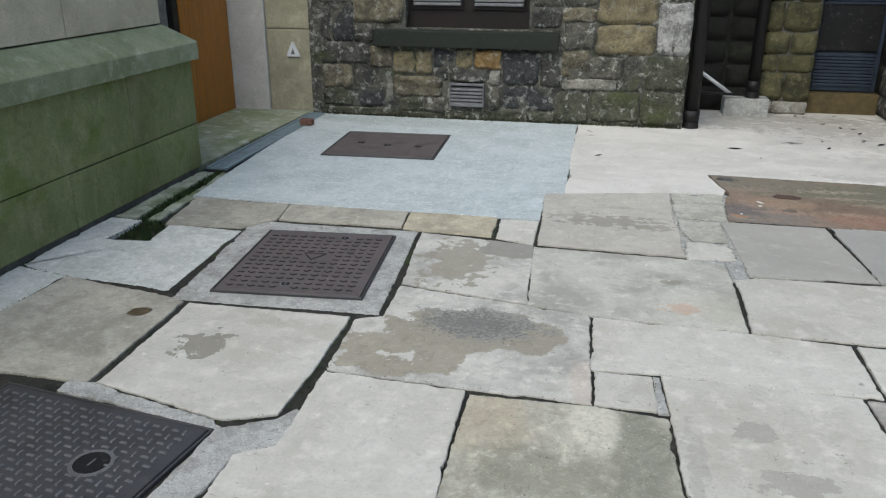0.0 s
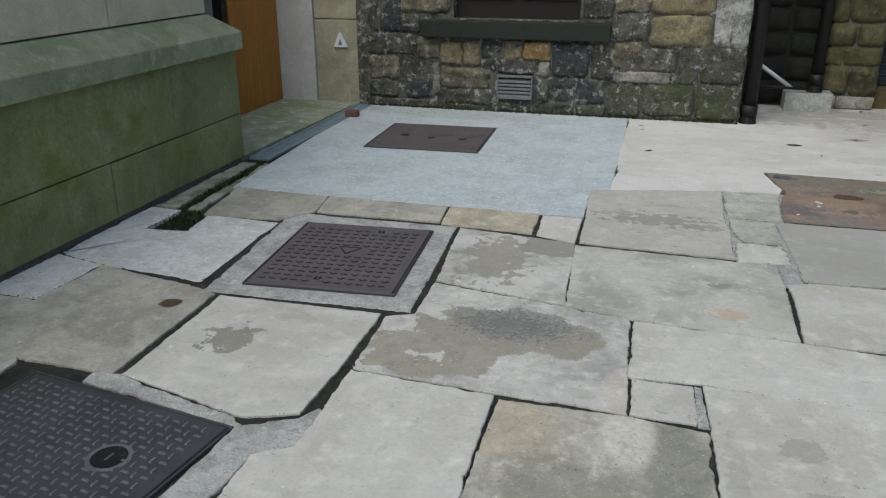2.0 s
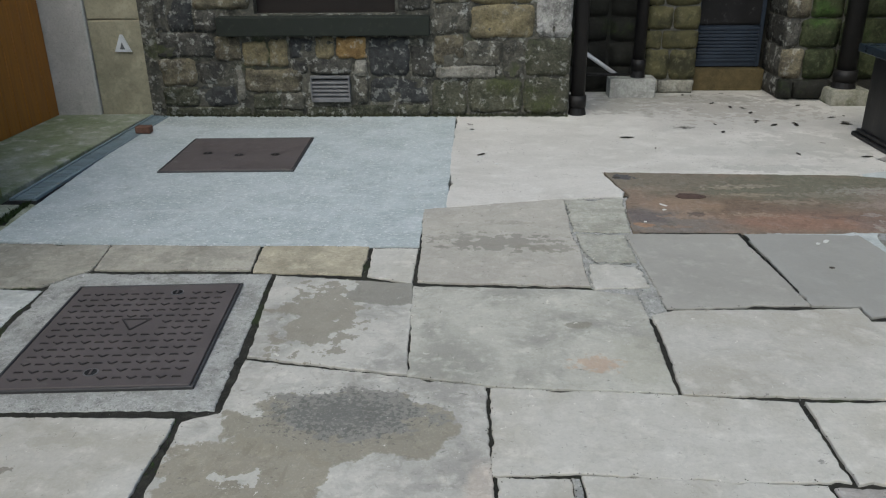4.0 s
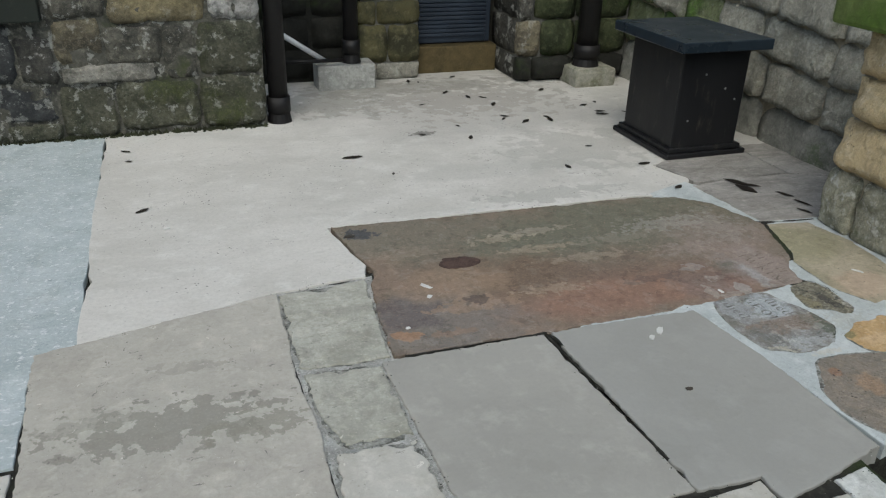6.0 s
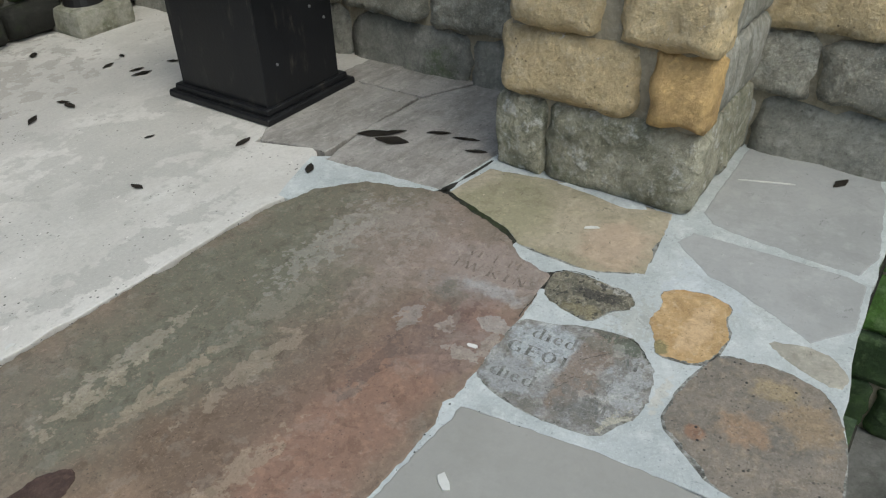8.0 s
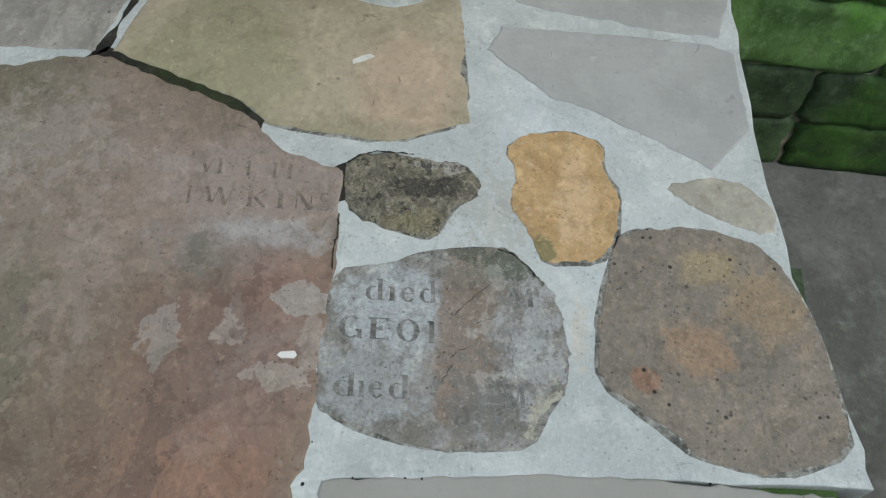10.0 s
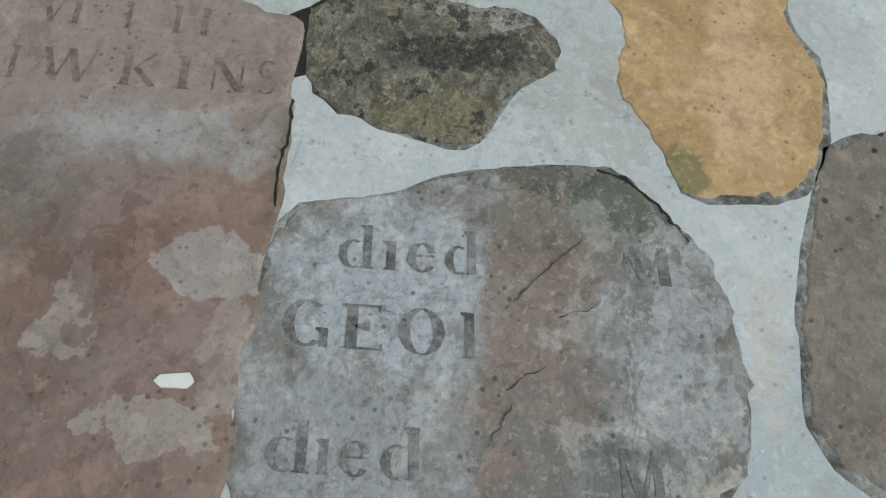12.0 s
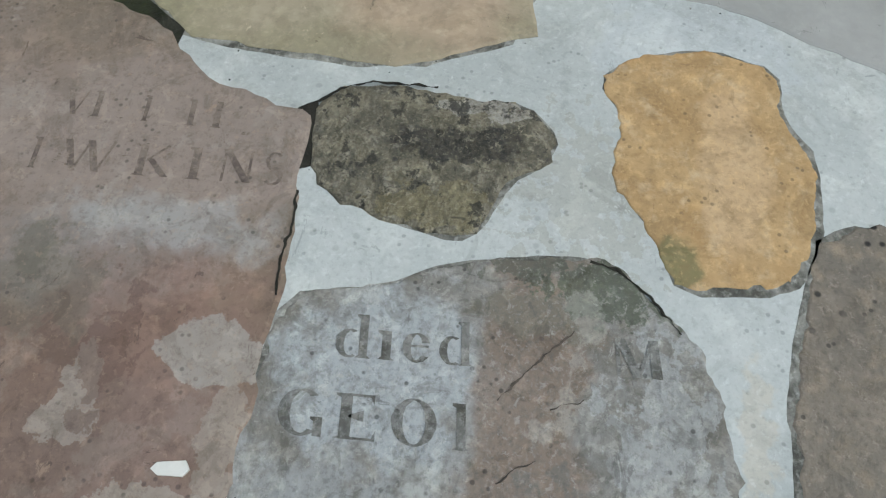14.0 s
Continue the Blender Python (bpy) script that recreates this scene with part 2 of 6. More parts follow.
RED_BROAD = (
    (2.55, 4.52, 0.85, 0.25, (0.135, 0.135, 0.1), 0.9, 0.7, 0.9, 5.0),
    (1.65, 4.66, 0.4, 0.15, (0.17, 0.155, 0.122), 0.8, 0.7, 0.8, 6.0),
    (2.3, 4.0, 0.5, 0.13, (0.25, 0.145, 0.105), 0.75, 0.6, 0.9, 6.0),
    (1.6, 3.98, 0.26, 0.2, (0.18, 0.165, 0.15), 0.8, 0.8, 0.8, 8.0),
    (1.98, 4.21, 0.24, 0.14, (0.15, 0.105, 0.072), 0.8, 0.9, 0.7, 7.0),
    (2.35, 4.18, 0.34, 0.1, (0.155, 0.115, 0.088), 0.6, 1.0, 0.8, 6.0),
    (1.72, 4.22, 0.2, 0.12, (0.3, 0.215, 0.15), 0.6, 0.9, 0.7, 8.0),
)
RED_WARM = (
    (1.5, 4.05, 0.12, 0.11, (0.12, 0.105, 0.105), 0.75, 0.9, 0.5, 10.0),
    (2.92, 4.25, 0.24, 0.24, (0.245, 0.2, 0.172), 0.75, 0.7, 0.9, 8.0),
    (2.93, 4.0, 0.1, 0.2, (0.275, 0.23, 0.205), 0.85, 0.8, 0.6, 12.0),
    (2.8, 4.02, 0.06, 0.1, (0.22, 0.205, 0.195), 0.75, 1.0, 0.6, 14.0),
    (2.7, 3.94, 0.13, 0.09, (0.225, 0.15, 0.125), 0.75, 0.9, 0.7, 16.0),
    (2.6, 3.95, 0.1, 0.12, (0.21, 0.155, 0.135), 0.7, 1.0, 0.7, 14.0),
    (2.62, 4.03, 0.12, 0.08, (0.15, 0.11, 0.09), 0.6, 1.4, 0.5, 16.0),
)
FLAKES_WEST = (
    (1.6, 4.5, 0.14, 0.04, (0.26, 0.22, 0.172), 0.45, 2.6, 0.2, 22.0),
    (1.75, 4.06, 0.14, 0.04, (0.3, 0.215, 0.15), 0.6, 2.2, 0.06, 16.0),
    (1.45, 3.92, 0.05, 0.03, (0.36, 0.21, 0.12), 0.7, 1.6, 0.1, 20.0),
    (1.6, 3.9, 0.06, 0.02, (0.3, 0.19, 0.125), 0.4, 2.2, 0.2, 26.0),
    (1.49, 4.72, 0.07, 0.045, (0.05, 0.06, 0.07), 0.85, 1.2, 0.06, 14.0),
    (1.76, 4.08, 0.045, 0.03, (0.09, 0.07, 0.06), 0.75, 1.2, 0.1, 20.0),
)
FLAKES_MIDDLE = (
    (2.02, 4.52, 0.11, 0.028, (0.35, 0.305, 0.23), 0.55, 2.6, 0.2, 24.0),
    (2.17, 4.56, 0.13, 0.028, (0.34, 0.305, 0.24), 0.5, 2.6, 0.2, 24.0),
    (2.13, 4.4, 0.12, 0.025, (0.34, 0.285, 0.21), 0.5, 2.6, 0.2, 26.0),
    (2.06, 4.08, 0.11, 0.025, (0.33, 0.27, 0.2), 0.55, 2.6, 0.2, 26.0),
    (2.3, 4.28, 0.15, 0.03, (0.31, 0.26, 0.2), 0.5, 2.4, 0.1, 22.0),
    (2.5, 4.4, 0.16, 0.04, (0.28, 0.255, 0.21), 0.35, 2.6, 0.2, 24.0),
    (2.45, 4.05, 0.1, 0.025, (0.12, 0.09, 0.075), 0.6, 1.8, 0.06, 20.0),
)
FLAKES_EAST = (
    (2.78, 4.48, 0.18, 0.05, (0.32, 0.315, 0.28), 0.45, 2.6, 0.2, 28.0),
    (2.72, 4.24, 0.14, 0.05, (0.3, 0.255, 0.22), 0.35, 2.4, 0.2, 24.0),
    (2.98, 4.4, 0.09, 0.12, (0.31, 0.285, 0.255), 0.4, 2.6, 0.2, 26.0),
    (2.728, 3.892, 0.03, 0.042, (0.31, 0.285, 0.26), 0.85, 0.6, 0.06, 30.0),
    (2.842, 3.95, 0.026, 0.1, (0.34, 0.335, 0.33), 0.7, 1.2, 0.7, 22.0),
    (2.652, 3.862, 0.045, 0.018, (0.3, 0.265, 0.23), 0.7, 1.2, 0.1, 34.0),
    (2.67, 3.985, 0.035, 0.022, (0.3, 0.27, 0.24), 0.7, 1.4, 0.08, 30.0),
    (2.6, 3.9, 0.02, 0.05, (0.33, 0.3, 0.26), 0.7, 1.2, 0.06, 34.0),
)
FLAKES_EDGE = (
    (2.76, 4.05, 0.04, 0.05, (0.13, 0.12, 0.095), 0.45, 1.4, 0.2, 24.0),
    (2.8, 4.072, 0.03, 0.015, (0.11, 0.105, 0.08), 0.5, 1.8, 0.4, 34.0),
    (2.64, 4.08, 0.05, 0.03, (0.29, 0.265, 0.24), 0.7, 1.4, 0.06, 28.0),
    (2.72, 3.97, 0.05, 0.02, (0.13, 0.085, 0.07), 0.6, 1.6, 0.1, 30.0),
)
red_slab = stone("red_brown_gravestone", (0.215, 0.16, 0.122), (0.15, 0.125, 0.095), (0.27, 0.215, 0.165), vary=0.0, micro=0.3, patch=3.4, bump=0.4, depth=0.008, mott=(21.0, 0.45), nicks=0.6, pits=0.15,
                 pale=0.08, grit=0.1, stains=RED_BROAD + RED_WARM + FLAKES_WEST + FLAKES_MIDDLE + FLAKES_EAST + FLAKES_EDGE)
inscribed = stone("inscribed_grey_stone", (0.26, 0.255, 0.24), (0.165, 0.155, 0.135), (0.36, 0.37, 0.375), vary=0.0, nicks=0.5, micro=0.4, pits=0.1, patch=8.0, bump=0.7, depth=0.006, pale=0.3, grain=140, specks=0.3, mott=(34.0, 0.6),
                  stains=((2.73, 3.75, 0.075, 0.085, (0.40, 0.43, 0.45), 0.85, 0.7, 0.3, 18.0), (2.6, 3.77, 0.06, 0.07, (0.33, 0.345, 0.355), 0.7, 1.2, 0.35, 22.0),
                          (2.72, 3.635, 0.16, 0.046, (0.22, 0.17, 0.135), 0.85, 0.8, 0.35, 18.0), (2.80, 3.63, 0.02, 0.05, (0.18, 0.165, 0.135), 0.8, 1.0, 0.3, 28.0),
                          (2.835, 3.57, 0.03, 0.06, (0.085, 0.10, 0.07), 0.8, 1.6, 0.15, 40.0), (2.85, 3.66, 0.014, 0.05, (0.09, 0.095, 0.075), 0.7, 1.8, 0.15, 40.0),
                          (2.69, 3.53, 0.1, 0.035, (0.38, 0.395, 0.40), 0.65, 2.2, 0.12, 28.0), (2.575, 3.5, 0.05, 0.03, (0.42, 0.40, 0.32), 0.8, 1.6, 0.1, 30.0), (2.6, 3.6, 0.05, 0.05, (0.15, 0.15, 0.14), 0.6, 1.8, 0.2, 26.0)))
orange_stone = stone("orange_sandstone", (0.46, 0.32, 0.165), (0.36, 0.235, 0.11), (0.56, 0.44, 0.29), vary=0.0, nicks=0.35, micro=0.3, pits=0.15, patch=9.0, bump=0.45, depth=0.006, mott=(22.0, 0.4),
                     stains=((2.86, 3.53, 0.03, 0.03, (0.16, 0.16, 0.08), 0.8, 1.0, 0.4, 30.0), (2.98, 3.47, 0.09, 0.03, (0.58, 0.43, 0.27), 0.6, 0.8, 0.6, 14.0)))
dark_stone = stone("dark_rough_stone", (0.30, 0.275, 0.205), (0.09, 0.086, 0.074), (0.44, 0.415, 0.34), vary=0.0, nicks=0.8, micro=0.5, patch=17.0, grain=120, bump=1.0, depth=0.012, grit=0.3, mott=(45.0, 0.7), pits=0.1, flecks=(34.0, (0.05, 0.05, 0.044), 0.85, (1, 1, 1), 0.55),
                   stains=((2.965, 3.725, 0.022, 0.05, (0.05, 0.05, 0.05), 0.85, 1.2, 0.3, 40.0), (2.895, 3.73, 0.02, 0.06, (0.30, 0.265, 0.16), 0.7, 1.8, 0.15, 40.0), (3.015, 3.7, 0.012, 0.05, (0.5, 0.48, 0.44), 0.85, 1.6, 0.1, 40.0)))
brown_stone = stone("brown_fossil_stone", (0.23, 0.2, 0.165), (0.175, 0.158, 0.135), (0.32, 0.265, 0.195), vary=0.0, nicks=0.5, micro=0.4, patch=7.0, bump=0.6, specks=1.0, mott=(26.0, 0.45),
                    stains=((2.72, 3.28, 0.045, 0.05, (0.36, 0.22, 0.12), 0.5, 1.1, 0.6, 22.0), (2.8, 3.17, 0.06, 0.06, (0.34, 0.24, 0.13), 0.5, 1.1, 0.6, 22.0),
                            (2.66, 3.36, 0.02, 0.022, (0.27, 0.14, 0.08), 0.7, 0.6, 0.4, 18.0), (2.87, 3.25, 0.03, 0.05, (0.4, 0.31, 0.16), 0.5, 1.1, 0.6, 22.0)))
tan_green = stone("buff_green_flagstone", (0.36, 0.315, 0.235), (0.27, 0.245, 0.17), nicks=0.75, vary=0.0, patch=3.5, bump=0.35,
                  stains=((3.2, 3.78, 0.12, 0.1, (0.42, 0.32, 0.24), 0.7, 0.6, 0.5), (3.2, 4.15, 0.2, 0.16, (0.24, 0.23, 0.14), 0.6, 0.6, 0.5)))
mortar_white = stone("pale_mortar", (0.46, 0.49, 0.49), (0.385, 0.415, 0.415), (0.52, 0.545, 0.54), vary=0.0, micro=0.2, patch=4, bump=0.5, depth=0.005, specks=0.2, grime=0.4, grit=0.1, nicks=0.4, pits=0.0,
                     stains=((2.93, 3.6, 0.07, 0.06, (0.33, 0.33, 0.29), 0.5, 2.4, 0.1, 60.0), (3.17, 3.5, 0.12, 0.1, (0.46, 0.50, 0.53), 0.6, 1.2, 0.3, 16.0), (2.72, 3.46, 0.06, 0.012, (0.5, 0.46, 0.38), 0.5, 1.4, 0.3, 40.0)))
concrete_white = stone("pale_concrete", (0.56, 0.54, 0.505), (0.47, 0.455, 0.42), (0.61, 0.595, 0.56), nicks=0.45, vary=0.0, grit=0.12, flecks=(6.0, (0.40, 0.385, 0.355), 0.3, (0.8, 1.3, 1), 0.64), patch=1.6, bump=0.3, specks=0.8, mott=(5.5, 0.07), streak=(0.8, 1.2, 1),
                       stains=((2.6, 6.3, 0.9, 0.5, (0.40, 0.385, 0.36), 0.7, 0.7, 0.6, 3.0), (2.3, 5.3, 0.5, 0.12, (0.42, 0.41, 0.38), 0.6, 0.9, 0.5, 5.0),
                               (2.44, 4.92, 0.35, 0.07, (0.38, 0.37, 0.34), 0.7, 1.4, 0.2, 14.0), (2.9, 5.5, 0.4, 0.3, (0.35, 0.34, 0.31), 0.5, 1.8, 0.3, 9.0), (2.13, 5.94, 0.07, 0.035, (0.1, 0.095, 0.085), 0.7, 1.5, 0.3, 30.0), (2.6, 6.6, 0.6, 0.35, (0.3, 0.28, 0.25), 0.6, 2.4, 0.1, 11.0), (1.7, 6.7, 0.3, 0.25, (0.28, 0.27, 0.24), 0.6, 1.8, 0.2, 9.0), (2.3, 6.95, 0.9, 0.16, (0.26, 0.25, 0.22), 0.6, 1.4, 0.3, 8.0)))
concrete_blue = stone("blue_grey_concrete", (0.42, 0.465, 0.475), (0.35, 0.395, 0.40), (0.50, 0.54, 0.545), vary=0.0, patch=2.6, mott=(7.0, 0.22), bump=0.5, grain=90, pale=0.1, grit=0.15, flecks=(48.0, (0.62, 0.64, 0.64), 0.8, (0.8, 1.2, 1), 0.56), nicks=0.5, streak=(0.9, 1.15, 1),
                      stains=((-1.0, 6.1, 0.8, 0.18, (0.30, 0.33, 0.32), 0.6, 0.8, 0.4, 4.0),))
grit_concrete = stone("gritty_concrete", (0.40, 0.40, 0.38), (0.25, 0.25, 0.23), (0.50, 0.50, 0.48), vary=0.0, nicks=0.8, micro=0.5, flecks=(30.0, (0.16, 0.16, 0.15), 0.6, (1, 1, 1), 0.57), patch=6, grain=110, bump=0.7, specks=0.5)
soil = stone("dark_joint_soil", (0.026, 0.025, 0.02), (0.010, 0.010, 0.008), (0.07, 0.068, 0.055), vary=0.0, patch=5, bump=0.9, moss=0.2, mosscol=(0.03, 0.045, 0.012))
ashlar = stone("beige_ashlar", (0.48, 0.435, 0.325), (0.40, 0.36, 0.26), vary=0.06, patch=1.5, bump=0.2, grain=120, mott=(6.0, 0.15))
plinth_green = stone("algae_green_plinth_stone", (0.19, 0.21, 0.09), (0.135, 0.15, 0.06), (0.27, 0.265, 0.16), vary=0.12, patch=1.6, bump=0.25, streak=(1, 1, 0.5), moss=0.35, mosscol=(0.12, 0.155, 0.035), rough=0.75)
ledge_green = stone("algae_green_ledge", (0.26, 0.28, 0.175), (0.18, 0.205, 0.11), (0.36, 0.37, 0.28), vary=0.05, patch=2.5, bump=0.25, specks=0.1, mott=(6.0, 0.15))
render_white = stone("pale_render", (0.48, 0.46, 0.43), (0.40, 0.385, 0.35), vary=0.0, patch=1.2, bump=0.15, mott=(6.0, 0.15))
column_stone = stone("beige_column_stone", (0.34, 0.31, 0.22), (0.24, 0.225, 0.16), vary=0.0, patch=1.6, bump=0.25, mott=(6.0, 0.15))
RUBBLE = {
    "d": stone("dark_rubble_stone", (0.078, 0.075, 0.065), (0.029, 0.029, 0.028), (0.144, 0.138, 0.118), vary=0.2, patch=7, bump=0.9, depth=0.02, pale=0.5, grit=0.4, mott=(15.0, 0.55), nicks=0.9),
    "k": stone("charcoal_rubble_stone", (0.049, 0.051, 0.051), (0.023, 0.024, 0.025), (0.091, 0.091, 0.089), vary=0.15, patch=6, bump=0.7, depth=0.015, pale=0.3, grit=0.3, mott=(15.0, 0.55), nicks=0.9),
    "t": stone("buff_rubble_stone", (0.183, 0.160, 0.107), (0.065, 0.058, 0.046), (0.249, 0.222, 0.163), vary=0.15, patch=7, bump=0.9, depth=0.02, pale=0.4, specks=0.6, grit=0.4, mott=(15.0, 0.55), nicks=0.9),
    "y": stone("yellow_rubble_stone", (0.222, 0.187, 0.107), (0.111, 0.095, 0.062), (0.274, 0.236, 0.150), vary=0.12, patch=6, bump=0.8, depth=0.02, specks=0.8, pale=0.2, grit=0.4, mott=(15.0, 0.55), nicks=0.9),
    "o": stone("orange_rubble_stone", (0.281, 0.187, 0.078), (0.183, 0.111, 0.046), vary=0.1, patch=8, bump=0.7, depth=0.02, pale=0.4, grit=0.3, mott=(15.0, 0.55), nicks=0.9),
    "g": stone("grey_rubble_stone", (0.131, 0.124, 0.101), (0.049, 0.049, 0.042), (0.209, 0.196, 0.160), vary=0.15, patch=8, bump=1.0, depth=0.02, pale=0.6, specks=0.6, grit=0.4, mott=(15.0, 0.55), nicks=0.9),
    "p": stone("pale_rubble_stone", (0.261, 0.249, 0.216), (0.111, 0.107, 0.091), vary=0.15, patch=9, bump=0.8, depth=0.02, grit=0.3, mott=(15.0, 0.55), nicks=0.9),
    "w": stone("white_lichened_quoin", (0.404, 0.391, 0.370), (0.103, 0.103, 0.095), (0.516, 0.507, 0.482), vary=0.05, patch=9, bump=0.9, depth=0.02, pale=0.6, grit=0.3, mott=(15.0, 0.55), nicks=0.9),
    "m": stone("mossy_rubble_stone", (0.098, 0.098, 0.069), (0.036, 0.040, 0.025), (0.176, 0.173, 0.138), vary=0.15, patch=8, bump=1.0, depth=0.02, moss=0.35, mosscol=(0.065, 0.077, 0.026), pale=0.5, grit=0.4, mott=(15.0, 0.55), nicks=0.9),
}
block_grey = stone("grey_gritstone_block", (0.39, 0.372, 0.315), (0.19, 0.185, 0.155), (0.50, 0.48, 0.41), vary=0.22, patch=5, bump=1.0, depth=0.02, specks=0.4, pale=0.25, grit=0.35, mott=(14.0, 0.5))
block_wall = stone("weathered_grey_gritstone", (0.38, 0.365, 0.305), (0.21, 0.205, 0.17), (0.48, 0.465, 0.40), vary=0.2, patch=5, bump=1.0, depth=0.02, specks=0.4, pale=0.2, grit=0.35, mott=(14.0, 0.5), moss=0.05, mosscol=(0.10, 0.14, 0.04))
block_damp = stone("damp_grey_gritstone", (0.25, 0.245, 0.215), (0.15, 0.15, 0.13), (0.34, 0.33, 0.295), vary=0.15, patch=4, bump=0.6, depth=0.015, grit=0.3, mott=(12.0, 0.4), moss=0.1, mosscol=(0.07, 0.11, 0.03))
block_moss = stone("mossy_gritstone_block", (0.17, 0.19, 0.10), (0.06, 0.08, 0.035), (0.30, 0.31, 0.22), vary=0.25, patch=5, bump=1.0, depth=0.02, moss=0.35, mosscol=(0.075, 0.16, 0.02), grit=0.4, mott=(14.0, 0.5))
block_pit = stone("wet_green_wall_block", (0.062, 0.10, 0.045), (0.03, 0.05, 0.024), (0.12, 0.17, 0.085), vary=0.2, patch=4, bump=0.7, moss=0.5, mosscol=(0.055, 0.13, 0.02), rough=0.7, mott=(14.0, 0.5))
block_algae = stone("bright_algae_wall_block", (0.17, 0.30, 0.09), (0.09, 0.17, 0.05), (0.30, 0.42, 0.2), vary=0.2, patch=4, bump=0.7, moss=0.5, mosscol=(0.13, 0.30, 0.045), rough=0.7, mott=(14.0, 0.5))
block_gold = stone("golden_sandstone_block", (0.62, 0.49, 0.29), (0.43, 0.34, 0.205), (0.70, 0.60, 0.42), vary=0.1, patch=4.5, bump=1.0, depth=0.02, specks=0.7, pale=0.1, grit=0.2, mott=(14.0, 0.4), nicks=0.7, flecks=(16.0, (0.62, 0.60, 0.55), 0.7, (1, 1, 1), 0.63))
block_orange = stone("orange_sandstone_block", (0.54, 0.37, 0.165), (0.40, 0.27, 0.13), vary=0.08, patch=4.5, bump=0.7, depth=0.02, mott=(14.0, 0.5), nicks=0.5)
block_side = stone("streaked_grey_pier_stone", (0.33, 0.32, 0.28), (0.19, 0.185, 0.155), (0.47, 0.46, 0.42), vary=0.08, patch=6, bump=0.7, depth=0.015, streak=(1.6, 1.6, 0.4), pale=0.4, grit=0.3, mott=(14.0, 0.4), moss=0.06)
block_lichen = stone("lichened_plinth_block", (0.42, 0.40, 0.31), (0.19, 0.19, 0.135), (0.55, 0.535, 0.48), vary=0.08, patch=7, bump=1.0, depth=0.02, moss=0.22, mosscol=(0.10, 0.12, 0.045), pale=0.5, grit=0.25, mott=(14.0, 0.5), nicks=0.7, flecks=(13.0, (0.62, 0.61, 0.56), 0.8, (1, 1, 1), 0.59))
joint_grey = stone("grey_wall_mortar", (0.15, 0.145, 0.125), vary=0.0, patch=6, bump=0.7)
joint_tan = stone("sandy_wall_mortar", (0.38, 0.335, 0.25), (0.28, 0.25, 0.185), vary=0.0, patch=6, bump=0.6)
joint_rubble = stone("dark_rubble_mortar", (0.095, 0.092, 0.076), (0.03, 0.03, 0.026), (0.2, 0.19, 0.15), vary=0.0, patch=6, bump=1.0, pale=0.4, moss=0.15, mosscol=(0.05, 0.06, 0.022))
cap_green = stone("mossy_cap_stone", (0.13, 0.17, 0.05), vary=0.0, patch=4, bump=0.7, moss=0.5, mosscol=(0.08, 0.14, 0.02))
# damp stone darkened further: the shade of recess and porch is in this colour
shade_stone = stone("shade_dark_damp_stone", (0.02, 0.02, 0.016), vary=0.15, patch=5, bump=0.7, moss=0.3, mosscol=(0.03, 0.045, 0.015))
plain_wall = stone("plain_stone_wall", (0.20, 0.185, 0.15), vary=0.0, patch=1.5, bump=0.4)


def painted(name, base, rough=0.5, metal=0.0, wear=(0.2, 0.2, 0.2), amount=0.3, scale=8.0, streak=(1, 1, 1), bump=0.15):
    m, nt, b = nodes_of(name, rough, metal)
    pos = place(nt)
    sc = nt.nodes.new("ShaderNodeVectorMath")
    sc.operation = "MULTIPLY"
    nt.links.new(pos, sc.inputs[0])
    sc.inputs[1].default_value = streak
    n = noise_of(nt, sc.outputs[0], scale, 7, 0.65)
    f = noise_of(nt, pos, 90, 4, 0.6)
    col = blend(nt, ramp(nt, n, 0.35, 0.65), tuple(c * 0.75 for c in base), base)
    col = blend(nt, ramp(nt, noise_of(nt, sc.outputs[0], scale * 2.7, 8, 0.7), 0.55, 0.75, 0.0, amount), col, wear)
    nt.links.new(col, b.inputs["Base Color"])
    nt.links.new(ramp(nt, n, 0.3, 0.7, rough * 0.8, min(1, rough * 1.25)), b.inputs["Roughness"])
    bp = nt.nodes.new("ShaderNodeBump")
    bp.inputs["Strength"].default_value, bp.inputs["Distance"].default_value = bump, 0.004
    nt.links.new(f, bp.inputs["Height"])
    nt.links.new(bp.outputs["Normal"], b.inputs["Normal"])
    return m


iron_cover = painted("weathered_iron", (0.105, 0.09, 0.088), 0.6, 0.0, (0.16, 0.145, 0.14), 0.5, 6)
# chevron tread and triangle, darker than their plate
iron_tread = painted("dark_iron_tread", (0.04, 0.035, 0.035), 0.5, 0.0, (0.09, 0.08, 0.08), 0.4, 12)
iron_dark = painted("dark_iron", (0.06, 0.06, 0.063), 0.45, 0.2, (0.09, 0.09, 0.09), 0.5, 6)
# highlights on pads and keyhole rims painted in as a lighter iron
iron_highlit = painted("highlit_iron_pads", (0.15, 0.15, 0.155), 0.45, 0.2, (0.15, 0.15, 0.15), 0.5, 9)
iron_black = painted("black_iron_hole", (0.008, 0.008, 0.008), 0.6)
pipe_black = painted("black_painted_pipe", (0.012, 0.011, 0.011), 0.5, 0.0, (0.05, 0.045, 0.04), 0.3, 8)
box_black = painted("black_painted_metal", (0.012, 0.0125, 0.014), 0.4, 0.0, (0.085, 0.075, 0.062), 0.6, 5, (1.4, 1.4, 0.35))
# black lid; the sky's reflection is mixed into its base as blue
lid_black = painted("sky_tinted_lid_metal", (0.018, 0.027, 0.037), 0.3, 0.0, (0.07, 0.08, 0.09), 0.3, 5)
door_blue = painted("dark_blue_door_paint", (0.028, 0.038, 0.055), 0.45, 0.0, (0.10, 0.12, 0.14), 0.25, 7)
